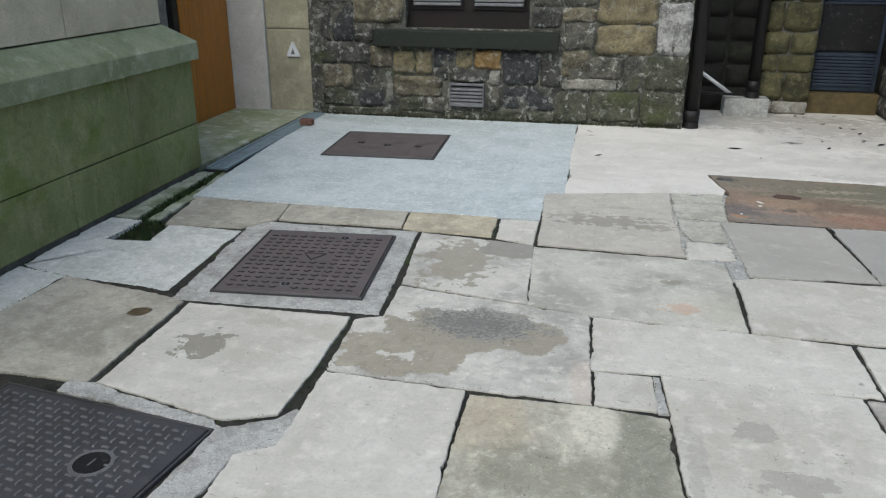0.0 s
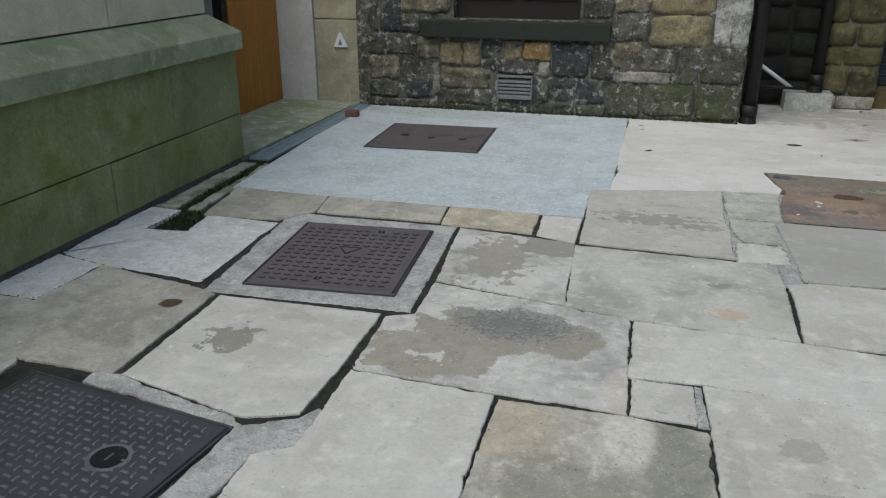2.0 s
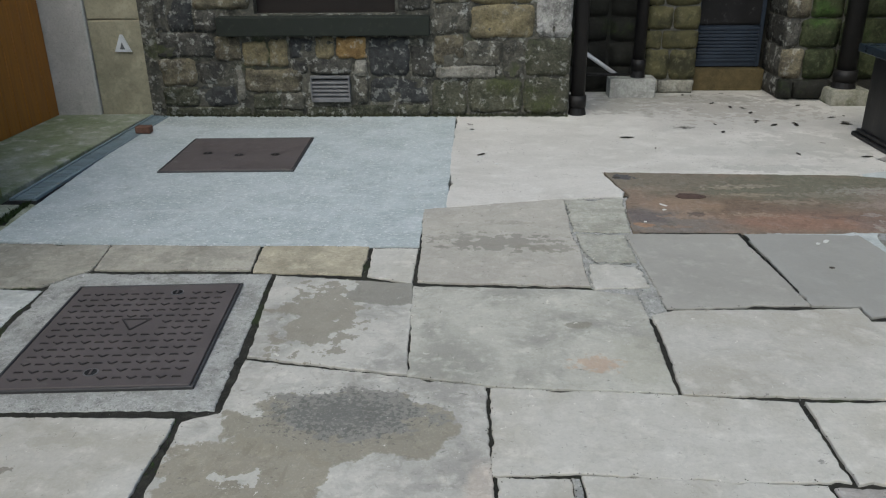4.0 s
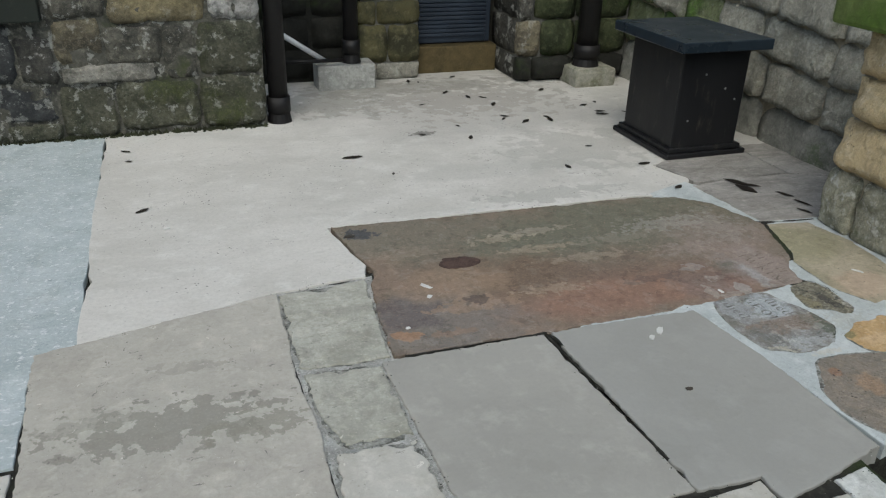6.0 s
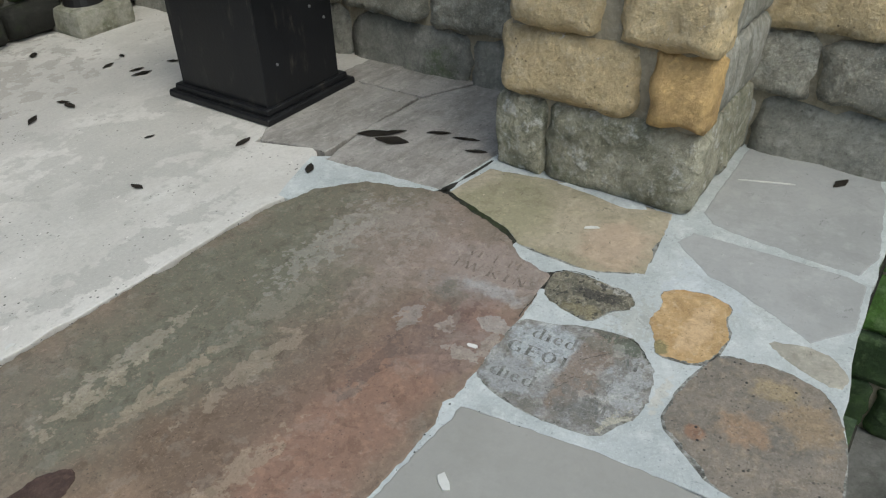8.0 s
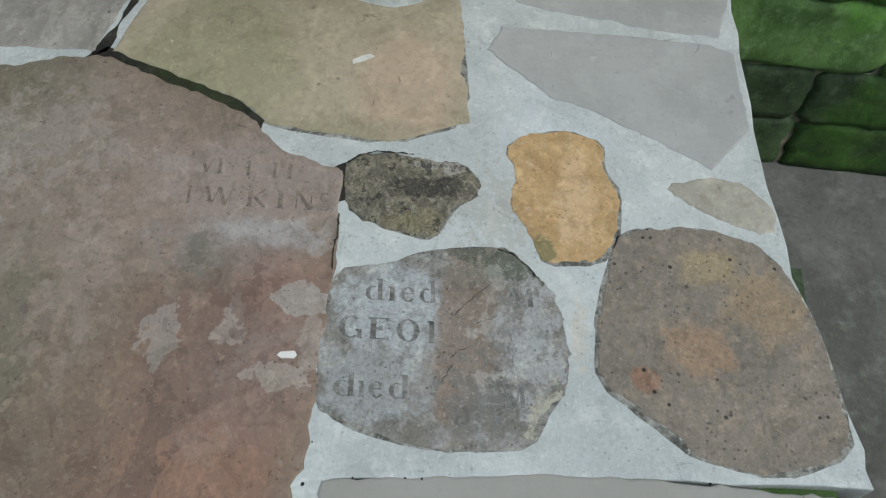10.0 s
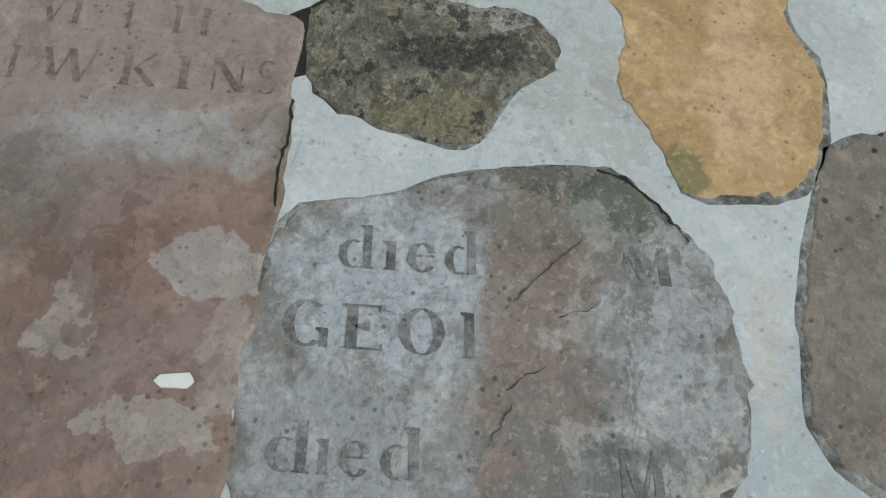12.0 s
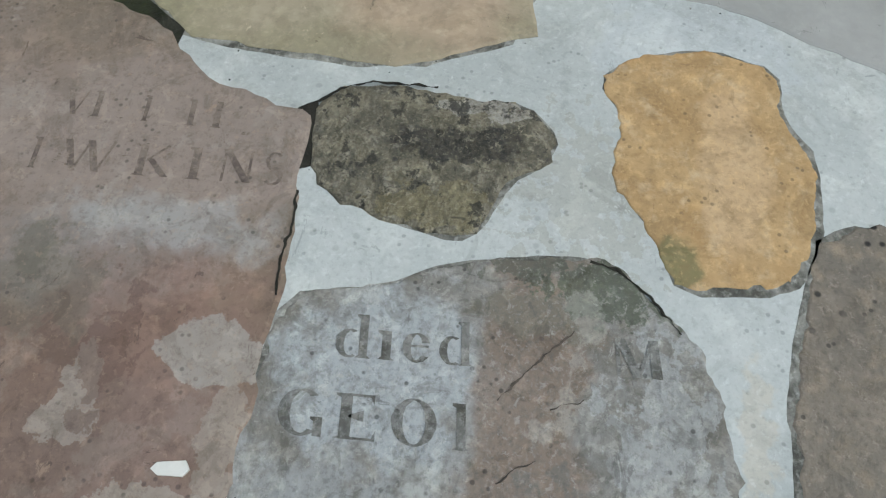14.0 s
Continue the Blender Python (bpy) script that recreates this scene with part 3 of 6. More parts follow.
door_dark = painted("near_black_door_paint", (0.012, 0.011, 0.011), 0.5)
shutter_brown = painted("dark_brown_shutter_paint", (0.020, 0.015, 0.013), 0.5, 0.0, (0.05, 0.045, 0.04), 0.3)
grey_louvre = painted("grey_metal_louvre", (0.17, 0.17, 0.175), 0.45, 0.0, (0.08, 0.08, 0.08), 0.4, 14)
sill_green = painted("dark_green_black_sill", (0.020, 0.024, 0.019), 0.7, 0.0, (0.07, 0.08, 0.055), 0.4, 6, bump=0.4)
door_orange = painted("orange_varnished_wood", (0.33, 0.135, 0.022), 0.45, 0.0, (0.20, 0.10, 0.03), 0.5, 5, (6, 6, 0.5))
plastic_white = painted("white_plastic", (0.62, 0.63, 0.64), 0.4, 0.0, (0.4, 0.4, 0.38), 0.3)
drain_blue = painted("blue_grey_drain_metal", (0.25, 0.32, 0.35), 0.5, 0.3, (0.08, 0.1, 0.1), 0.4, 12)
step_brown = stone("ochre_door_step", (0.105, 0.08, 0.036), vary=0.0, patch=4, bump=0.4)
leaf_dark = painted("dead_leaf_brown", (0.05, 0.042, 0.034), 0.7, 0.0, (0.07, 0.05, 0.03), 0.4, 30)
leaf_tan = painted("dry_leaf_tan", (0.20, 0.15, 0.09), 0.7, 0.0, (0.1, 0.07, 0.04), 0.4, 30)
brick_red = stone("worn_red_brick", (0.16, 0.085, 0.06), vary=0.0, patch=12, bump=0.6)
dropping_white = painted("white_paint_fleck", (0.66, 0.66, 0.63), 0.6)
carved = stone("grimy_carved_letter", (0.215, 0.215, 0.205), (0.10, 0.10, 0.09), (0.31, 0.32, 0.32), vary=0.0, nicks=0.6, micro=0.4, mott=(50.0, 0.9), patch=40, bump=0.5, depth=0.004)
carved_red = stone("grimy_carved_letter_red", (0.205, 0.168, 0.145), (0.125, 0.10, 0.087), (0.265, 0.22, 0.19), vary=0.0, patch=40, mott=(50.0, 0.7), nicks=0.5, bump=0.5, depth=0.004)
moss_mat = stone("green_moss", (0.035, 0.06, 0.015), (0.02, 0.03, 0.01), vary=0.1, patch=20, bump=1.0)


# ---- building helpers ----
def mesh_object(name, bm, material, smooth=False):
    me = bpy.data.meshes.new(name)
    bm.normal_update()
    bm.to_mesh(me)
    bm.free()
    me.materials.append(material)
    if smooth:
        me.shade_smooth()
    return new(name, me)


def part(name, bm, material, parent, label="", smooth=False):
    ob = mesh_object(name, bm, material, smooth)
    ob.parent = parent
    if label:
        ob["label"] = label
    return ob


def box_into(bm, x0, x1, y0, y1, z0, z1, bevel=0.0, segments=1):
    made = bmesh.ops.create_cube(bm, size=1.0)["verts"]
    bmesh.ops.scale(bm, vec=(x1 - x0, y1 - y0, z1 - z0), verts=made)
    bmesh.ops.translate(bm, vec=((x0 + x1) / 2, (y0 + y1) / 2, (z0 + z1) / 2), verts=made)
    if bevel:
        edges = list({e for v in made for e in v.link_edges})
        bmesh.ops.bevel(bm, geom=edges, offset=bevel, segments=segments, affect="EDGES", profile=0.6)


def block(x0, x1, y0, y1, z0, z1, bevel=0.0, segments=1):
    bm = bmesh.new()
    box_into(bm, x0, x1, y0, y1, z0, z1, bevel, segments)
    return bm


def anchor(name, x, y, z):
    ob = new(name)
    ob.location = (x, y, z)
    ob.empty_display_size = 0.1
    bpy.context.view_layer.update()
    return ob


def under(parent, ob):
    """Parents a mesh that was built in world places under a thing with an offset base."""
    ob.parent = parent
    ob.matrix_parent_inverse = Matrix.Translation(parent.location).inverted()
    return ob


def piece(name, bm, material, parent, label="", smooth=False):
    return under(parent, part(name, bm, material, parent, label, smooth))


def tube_into(bm, a, b, r, sides=14, r2=None):
    a, b = Vector(a), Vector(b)
    made = bmesh.ops.create_cone(bm, cap_ends=True, segments=sides, radius1=r, radius2=r2 or r, depth=(b - a).length)["verts"]
    bmesh.ops.transform(bm, matrix=Matrix.Translation((a + b) / 2) @ (b - a).to_track_quat("Z", "Y").to_matrix().to_4x4(), verts=made)


def ragged_ring(corners, rough, step, seed):
    """The outline of a hand-cut slab: straight sides that waver a little, with nibbled corners."""
    ring = []
    n = len(corners)
    for i in range(n):
        a, b = Vector((*corners[i], 0)), Vector((*corners[(i + 1) % n], 0))
        d = b - a
        k = max(2, int(d.length / step))
        side = Vector((-d.y, d.x, 0)).normalized()
        for j in range(k):
            p = a + d * (j / k)
            chip = max(0.0, noise.noise(Vector((p.x * 11 - seed, p.y * 11, seed * 0.7))) - 0.28) * rough * 5.5
            w = chip + noise.noise(Vector((p.x * 3.1 + seed, p.y * 3.1, seed * 0.37))) * rough * 1.7 + (noise.noise(Vector((p.x * 31, p.y * 31 + seed, 0))) * 0.9 + noise.noise(Vector((p.x * 83, p.y * 83, seed))) * 0.6 + noise.noise(Vector((p.x * 190, p.y * 190, seed))) * 0.45) * rough
            ring.append(p + side * w)
    return ring


def inset(ring, amount):
    n = len(ring)
    out = []
    for i in range(n):
        a, b, c = ring[i - 1], ring[i], ring[(i + 1) % n]
        d = (c - a)
        side = Vector((-d.y, d.x, 0))
        side = side.normalized() if side.length > 1e-9 else Vector((0, 0, 0))
        out.append(b + side * amount)
    return out


def slab_mesh(corners, top=0.0, thick=0.05, gap=0.006, edge=0.007, rough=0.004, step=0.05, seed=1.0, dome=0.0):
    area = sum(corners[i][0] * corners[(i + 1) % len(corners)][1] - corners[(i + 1) % len(corners)][0] * corners[i][1] for i in range(len(corners)))
    if area < 0:
        corners = corners[::-1]
    outer = inset(ragged_ring(corners, rough, step, seed), gap)
    mid = inset(outer, edge * 0.3)
    inner = inset(outer, edge)
    bm = bmesh.new()
    rows = []
    for ring, z in ((outer, top - thick), (outer, top - edge * 0.7), (mid, top - edge * 0.22), (inner, top)):
        rows.append([bm.verts.new((p.x, p.y, z)) for p in ring])
    n = len(outer)
    for lo, hi in zip(rows, rows[1:]):
        for i in range(n):
            bm.faces.new((lo[i], lo[(i + 1) % n], hi[(i + 1) % n], hi[i]))
    face = bm.faces.new(rows[-1])
    if dome:
        poked = bmesh.ops.poke(bm, faces=[face])["verts"]
        for v in poked:
            v.co.z += dome
    return bm


# ---- ground and paving ----
def patch_sheet(cells, z, thick=0.06):
    bm = bmesh.new()
    for x0, x1, y0, y1 in cells:
        box_into(bm, x0, x1, y0, y1, z - thick, z)
    return bm


ground = tagged(mesh_object("ground", patch_sheet([(-9, 2.44, -8, 12), (2.44, 2.9, 3.085, 12), (2.9, 9, 3.15, 12), (4.3, 9, -8, 3.15)], -0.032, 0.25), soil), "dark soil and moss under the paving", "ground", kind="structure")
pavement = tagged(anchor("pavement", 0, 0, 0), "old stone flag paving with mossy open joints", "pavement", kind="structure")
part("joint_soil", patch_sheet([(-2.03, 2.44, 0.72, 2.8), (-1.58, 2.44, 2.8, 3.64), (0.3, 2.44, 3.64, 4.4)], -0.010, 0.015), soil, pavement, "dark soil packed in the paving joints")
count = [0]
edges_laid = []


def rounded(corners):
    """Cuts the corners of an outline once, as on a worn fragment."""
    out = []
    for i, a in enumerate(corners):
        b = corners[(i + 1) % len(corners)]
        out += [(a[0] * 0.8 + b[0] * 0.2, a[1] * 0.8 + b[1] * 0.2), (a[0] * 0.2 + b[0] * 0.8, a[1] * 0.2 + b[1] * 0.8)]
    return out


def flag(material, corners, top=0.0, label="", gap=-0.0042, rough=0.0055, edge=0.005, step=0.014, name="flagstone", thick=0.06, dome=0.0):
    count[0] += 1
    edges_laid.append((corners, gap))
    if step < 0.01:
        corners = rounded(corners)
    ob = part(name, slab_mesh(corners, top + (0.0015 * math.sin(count[0] * 2.3) if gap < 0.001 and step > 0.01 else 0.0), thick, gap, edge, rough, step, count[0] * 1.73, dome), material, pavement, label)
    return ob


def concrete(name, material, corners, top, label, rough=0.006):
    return part(name, slab_mesh(corners, top, 0.05, 0.0, 0.004, rough, 0.06, 3.1), material, pavement, label)


flag(flag_green, [(-2.03, 2.43), (-1.73, 2.37), (-1.76, 1.98), (-2.03, 1.98)], -0.01)
flag(flag_green, [(-2.03, 2.44), (-1.72, 2.37), (-1.19, 2.32), (-1.21, 3.12), (-1.64, 3.14), (-1.61, 2.875), (-1.85, 2.85), (-1.84, 3.17), (-2.03, 3.18)], -0.006, "pale damp flagstone cut round a gully", gap=-0.002)
flag(flag_tan, [(-1.74, 1.97), (-1.71, 2.35), (-1.2, 2.25), (-1.05, 2.21), (-1.04, 1.53), (-1.4, 1.53), (-1.75, 1.6)], 0.0)
flag(flag_hollow, [(-1.02, 2.21), (-0.3, 2.22), (-0.29, 1.8), (-0.31, 1.475), (-0.48, 1.405), (-1.01, 1.53)], 0.0, gap=0.005)
flag(flag_stained, [(-0.18, 2.57), (0.66, 2.43), (0.69, 1.75), (-0.25, 1.79), (-0.27, 2.2), (-0.17, 2.25)], 0.0, "pale flagstone with a worn grey-brown hollow")
flag(flag_pale, [(-0.25, 1.77), (0.26, 1.74), (0.275, 1.17), (0.28, 0.72), (-0.33, 0.72), (-0.34, 1.24), (-0.24, 1.31), (-0.24, 1.55)], 0.0)
flag(flag_lichen, [(0.28, 1.73), (0.7, 1.74), (0.93, 1.71), (0.96, 1.25), (0.98, 0.74), (0.29, 0.74)], -0.004, "yellow and grey mottled flagstone with lichen pits")
flag(flag_pale, [(0.7, 1.97), (0.89, 1.97), (0.9, 1.75), (0.7, 1.755)])
flag(grit_concrete, [(0.895, 1.985), (0.92, 1.985), (0.935, 1.74), (0.905, 1.745)], -0.004, gap=0.001)
flag(flag_pale, [(0.68, 2.42), (1.28, 2.395), (1.65, 2.375), (1.655, 1.99), (1.34, 1.98), (0.92, 2.0), (0.68, 1.985)])
flag(flag_scuffed, [(0.93, 1.985), (1.34, 1.975), (1.58, 1.965), (1.6, 1.42), (1.61, 0.76), (1.0, 0.76), (0.97, 1.3)])
flag(flag_pale, [(1.67, 2.37), (2.05, 2.38), (2.3, 2.38), (2.3, 1.98), (1.67, 1.98)])
flag(flag_dull, [(1.6, 1.96), (2.3, 1.97), (2.3, 1.2), (1.63, 1.2)])
flag(flag_spotted, [(-0.25, 3.28), (0.35, 3.21), (0.39, 2.5), (-0.18, 2.6)], 0.0, "pale flagstone blotched with grey-brown marks")
flag(flag_rust, [(0.36, 3.19), (1.08, 3.17), (1.28, 3.12), (1.29, 2.92), (1.28, 2.41), (0.67, 2.44), (0.58, 2.46), (0.4, 2.49)], 0.0, "pale flagstone with a small rust mark")
flag(flag_tan, [(-1.74, 3.62), (-1.14, 3.61), (-1.1, 3.33), (-1.23, 3.15), (-1.66, 3.12)], 0.0)
flag(flag_tan, [(-1.12, 3.605), (-0.41, 3.61), (-0.38, 3.34), (-1.08, 3.33)])
flag(flag_yellow, [(-0.385, 3.61), (0.11, 3.62), (0.12, 3.3), (-0.36, 3.33)], 0.0, "yellow sandstone flagstone")
flag(flag_pale, [(0.14, 3.6), (0.345, 3.6), (0.35, 3.22), (0.15, 3.29)])
flag(flag_marked, [(0.345, 4.14), (1.09, 4.32), (1.08, 3.82), (1.1, 3.53), (1.1, 3.21), (0.375, 3.24)], 0.0, "buff-grey flagstone with dark scuff marks")
flag(flag_small, [(1.1, 4.31), (1.42, 4.35), (1.38, 3.83), (1.10, 3.85)], -0.001, gap=0.003, rough=0.01)
flag(flag_small, [(1.11, 3.815), (1.34, 3.80), (1.345, 3.46), (1.155, 3.46), (1.12, 3.6)], -0.001, gap=0.003, rough=0.01)
flag(flag_pale, [(1.12, 3.44), (1.345, 3.44), (1.35, 3.21), (1.115, 3.19)], -0.001, gap=0.003, rough=0.01)
flag(flag_bluegrey, [(1.35, 3.805), (1.888, 3.816), (1.937, 3.17), (1.945, 3.06), (1.38, 3.02)], 0.0, "smooth blue-grey flagstone")
flag(flag_grey, [(1.915, 3.817), (2.455, 3.803), (2.5, 3.5), (2.52, 3.05), (2.14, 2.96), (2.14, 3.05), (1.955, 3.06)], 0.0, "smooth grey sawn flagstone")
flag(flag_pale, [(1.31, 2.95), (1.4, 2.99), (2.12, 3.03), (2.12, 2.92), (2.3, 2.93), (2.3, 2.4), (1.3, 2.41)])
flag(grit_concrete, [(1.28, 3.16), (1.36, 3.2), (1.37, 3.0), (1.3, 2.93)], -0.004, gap=0.002, rough=0.006)
flag(flag_green, [(2.31, 2.98), (2.42, 3.0), (2.42, 2.4), (2.31, 2.4)], -0.002)

concrete("concrete_patch", concrete_blue, [(-1.78, 3.64), (-1.86, 5.0), (-1.88, 6.34), (0.44, 6.34), (0.46, 4.17), (0.345, 4.15), (0.35, 3.625), (-1.14, 3.62)], -0.001, "blue-grey trowelled concrete", 0.004)
concrete("concrete_patch", concrete_white, [(0.438, 6.34), (0.456, 4.17), (1.1, 4.33), (1.43, 4.36), (1.45, 4.45), (1.37, 4.82), (2.43, 4.80), (2.84, 4.79), (3.0, 4.75), (3.17, 4.87), (3.2, 4.93), (3.13, 5.14), (3.35, 5.2), (4.0, 5.3), (4.0, 7.6), (1.2, 7.6), (1.2, 6.34)], 0.0, "pale weathered concrete with leaf stains", 0.008)
concrete("mortar_bed", mortar_white, [(2.4, 3.9), (2.46, 3.83), (2.5, 3.5), (2.535, 3.05), (2.59, 3.055), (2.87, 3.115), (3.05, 3.135), (3.56, 3.155), (4.0, 3.16), (4.05, 4.4), (3.4, 4.45), (3.15, 4.9), (2.9, 4.8), (2.9, 4.0)], 0.0005, "white mortar between crazy paving")
concrete("mortar_patch", grit_concrete, [(1.075, 4.335), (1.45, 4.38), (1.40, 3.8), (1.37, 2.99), (1.28, 2.93), (1.1, 3.2)], -0.009, "pale mortar round small paving pieces")
concrete("mortar_strip", mortar_white, [(2.03, 3.806), (2.48, 3.796), (2.48, 3.845), (2.03, 3.829)], -0.0008, "thin pale mortar strip")
grimy_joint = stone("grimy_open_joint", (0.30, 0.30, 0.275), (0.07, 0.07, 0.06), (0.46, 0.47, 0.45), vary=0.0, patch=24, mott=(40.0, 0.6), bump=0.6)


def seam(corners, top=-0.0006, wide=0.003):
    """The ragged dirty joint round a stone set in mortar."""
    count[0] += 1
    return part("joint", slab_mesh(rounded(corners), top, 0.03, 0.0, 0.001, wide, 0.009, count[0] * 2.9), grimy_joint, pavement)


def bedded_stone(material, corners, top, label="", **how):
    seam(corners, 0.0008, 0.002)
    return flag(material, corners, top, label, **how)


seam([(1.095, 4.32), (1.425, 4.355), (1.385, 3.825), (1.095, 3.845)], -0.007, 0.008)
seam([(1.105, 3.82), (1.345, 3.805), (1.35, 3.455), (1.15, 3.455), (1.115, 3.6)], -0.0062, 0.008)
seam([(1.115, 3.445), (1.35, 3.445), (1.355, 3.205), (1.11, 3.185)], -0.0068, 0.008)
flag(red_slab, [(1.38, 4.82), (1.9, 4.8), (2.43, 4.79), (2.84, 4.77), (3.0, 4.73), (3.12, 4.62), (3.19, 4.37), (3.09, 4.06), (3.02, 3.98), (2.985, 3.868), (2.79, 3.851), (2.47, 3.835), (1.9, 3.82), (1.385, 3.83), (1.43, 4.32), (1.455, 4.42)], 0.0025, "large red-brown worn gravestone laid flat", gap=0.002, rough=0.007, step=0.012)
flag(flag_dull, [(3.15, 5.13), (3.2, 4.93), (3.2, 4.87), (3.74, 4.87), (3.74, 5.3), (3.4, 5.3)], 0.002)
flag(flag_dull, [(3.16, 4.83), (3.42, 4.86), (3.74, 4.85), (3.98, 4.72), (3.98, 4.3), (3.43, 4.36), (3.2, 4.38)], 0.002)
flag(flag_dull, [(3.76, 5.3), (3.99, 5.3), (3.99, 4.75), (3.76, 4.86)], 0.002)
bedded_stone(tan_green, [(3.2, 4.35), (3.4, 4.32), (3.46, 4.0), (3.44, 3.71), (3.12, 3.66), (3.05, 3.8), (3.06, 4.02), (3.11, 4.08)], 0.0025, "buff flagstone tinged green", gap=0.002, rough=0.006, step=0.012)
flag(flag_cool, [(3.985, 3.65), (3.985, 3.25), (3.88, 3.21), (3.52, 3.165), (3.41, 3.195), (3.415, 3.38), (3.445, 3.6), (3.5, 3.64), (3.63, 3.648)], 0.002, "smooth cool grey flagstone at the pit edge", gap=0.001, rough=0.004)
flag(flag_cool, [(3.385, 3.63), (3.31, 3.652), (3.2, 3.525), (3.142, 3.36), (3.07, 3.232), (3.175, 3.15), (3.375, 3.165), (3.392, 3.21), (3.388, 3.4)], 0.002, "smooth cool grey flagstone at the pit edge", gap=0.001, rough=0.004)
flag(mortar_white, [(3.425, 4.09), (3.455, 4.06), (3.455, 3.8), (3.425, 3.785), (3.40, 3.84), (3.415, 3.96)], 0.005, "pale blue-white mortar smear at a pier foot", gap=0.0, rough=0.004, name="mortar_smear", step=0.02)
bedded_stone(dark_stone, [(2.985, 3.87), (3.015, 3.855), (3.035, 3.8), (3.025, 3.72), (3.03, 3.665), (2.99, 3.628), (2.955, 3.64), (2.93, 3.67), (2.875, 3.69), (2.86, 3.71), (2.87, 3.77), (2.895, 3.83), (2.92, 3.855)], 0.004, "dark rough stone set in mortar", gap=0.0, rough=0.007, edge=0.008, step=0.009)
bedded_stone(orange_stone, [(3.07, 3.6), (3.105, 3.57), (3.13, 3.49), (3.11, 3.42), (3.05, 3.42), (3.0, 3.39), (2.9, 3.395), (2.85, 3.425), (2.835, 3.52), (2.89, 3.54), (2.95, 3.58), (3.02, 3.57)], 0.0015, "bright orange sandstone piece set in mortar", gap=0.0, rough=0.0055, edge=0.0025, step=0.0055)
bedded_stone(inscribed, [(2.79, 3.852), (2.81, 3.765), (2.84, 3.715), (2.862, 3.61), (2.86, 3.575), (2.775, 3.492), (2.68, 3.475), (2.63, 3.475), (2.59, 3.5), (2.535, 3.52), (2.515, 3.62), (2.52, 3.72), (2.54, 3.8), (2.565, 3.835), (2.68, 3.85)], 0.0015, "grey gravestone fragment with carved words", gap=0.0, rough=0.0055, edge=0.0025, step=0.0055)
bedded_stone(brown_stone, [(2.93, 3.395), (2.95, 3.26), (2.92, 3.15), (2.8, 3.09), (2.67, 3.07), (2.58, 3.065), (2.53, 3.18), (2.545, 3.29), (2.585, 3.35), (2.645, 3.435), (2.73, 3.44), (2.83, 3.425)], 0.0015, "brown pitted stone slab set in mortar", gap=0.0, rough=0.0055, edge=0.0025, step=0.0055)
flag(flag_tan, [(3.03, 3.33), (3.06, 3.2), (3.0, 3.13), (2.94, 3.14), (2.98, 3.25)], 0.002, "small buff fragment at the pit edge", gap=0.0, step=0.009)

# the yard behind the walker
random.seed(4)
y = 0.7
while y > -6.4:
    d = random.uniform(0.55, 0.8)
    x = -2.02
    while x < 2.35:
        w = min(random.uniform(0.6, 1.0), 2.4 - x)
        flag(flag_pale if random.random() < 0.7 else flag_tan, [(x, y), (x + w, y), (x + w, y - d), (x, y - d)])
        x += w
    y -= d
flag(flag_tan, [(-2.02, 1.95), (-1.76, 1.95), (-1.42, 1.5), (-1.42, 0.72), (-2.02, 0.72)])
flag(grit_concrete, [(-1.4, 0.95), (-0.35, 0.95), (-0.35, 0.72), (-1.4, 0.72)], -0.004)
flag(grit_concrete, [(-1.1, 1.525), (-1.0, 1.525), (-0.5, 1.405), (-0.44, 1.36), (-0.46, 1.348), (-1.1, 1.455)], 0.004, "gritty concrete edging strip", gap=0.0)
flag(grit_concrete, [(-0.47, 1.36), (-0.3, 1.45), (-0.26, 1.52), (-0.23, 1.5), (-0.25, 1.32), (-0.35, 1.25), (-0.36, 0.98), (-0.5, 0.98)], -0.002, "gritty concrete edging", gap=0.0)


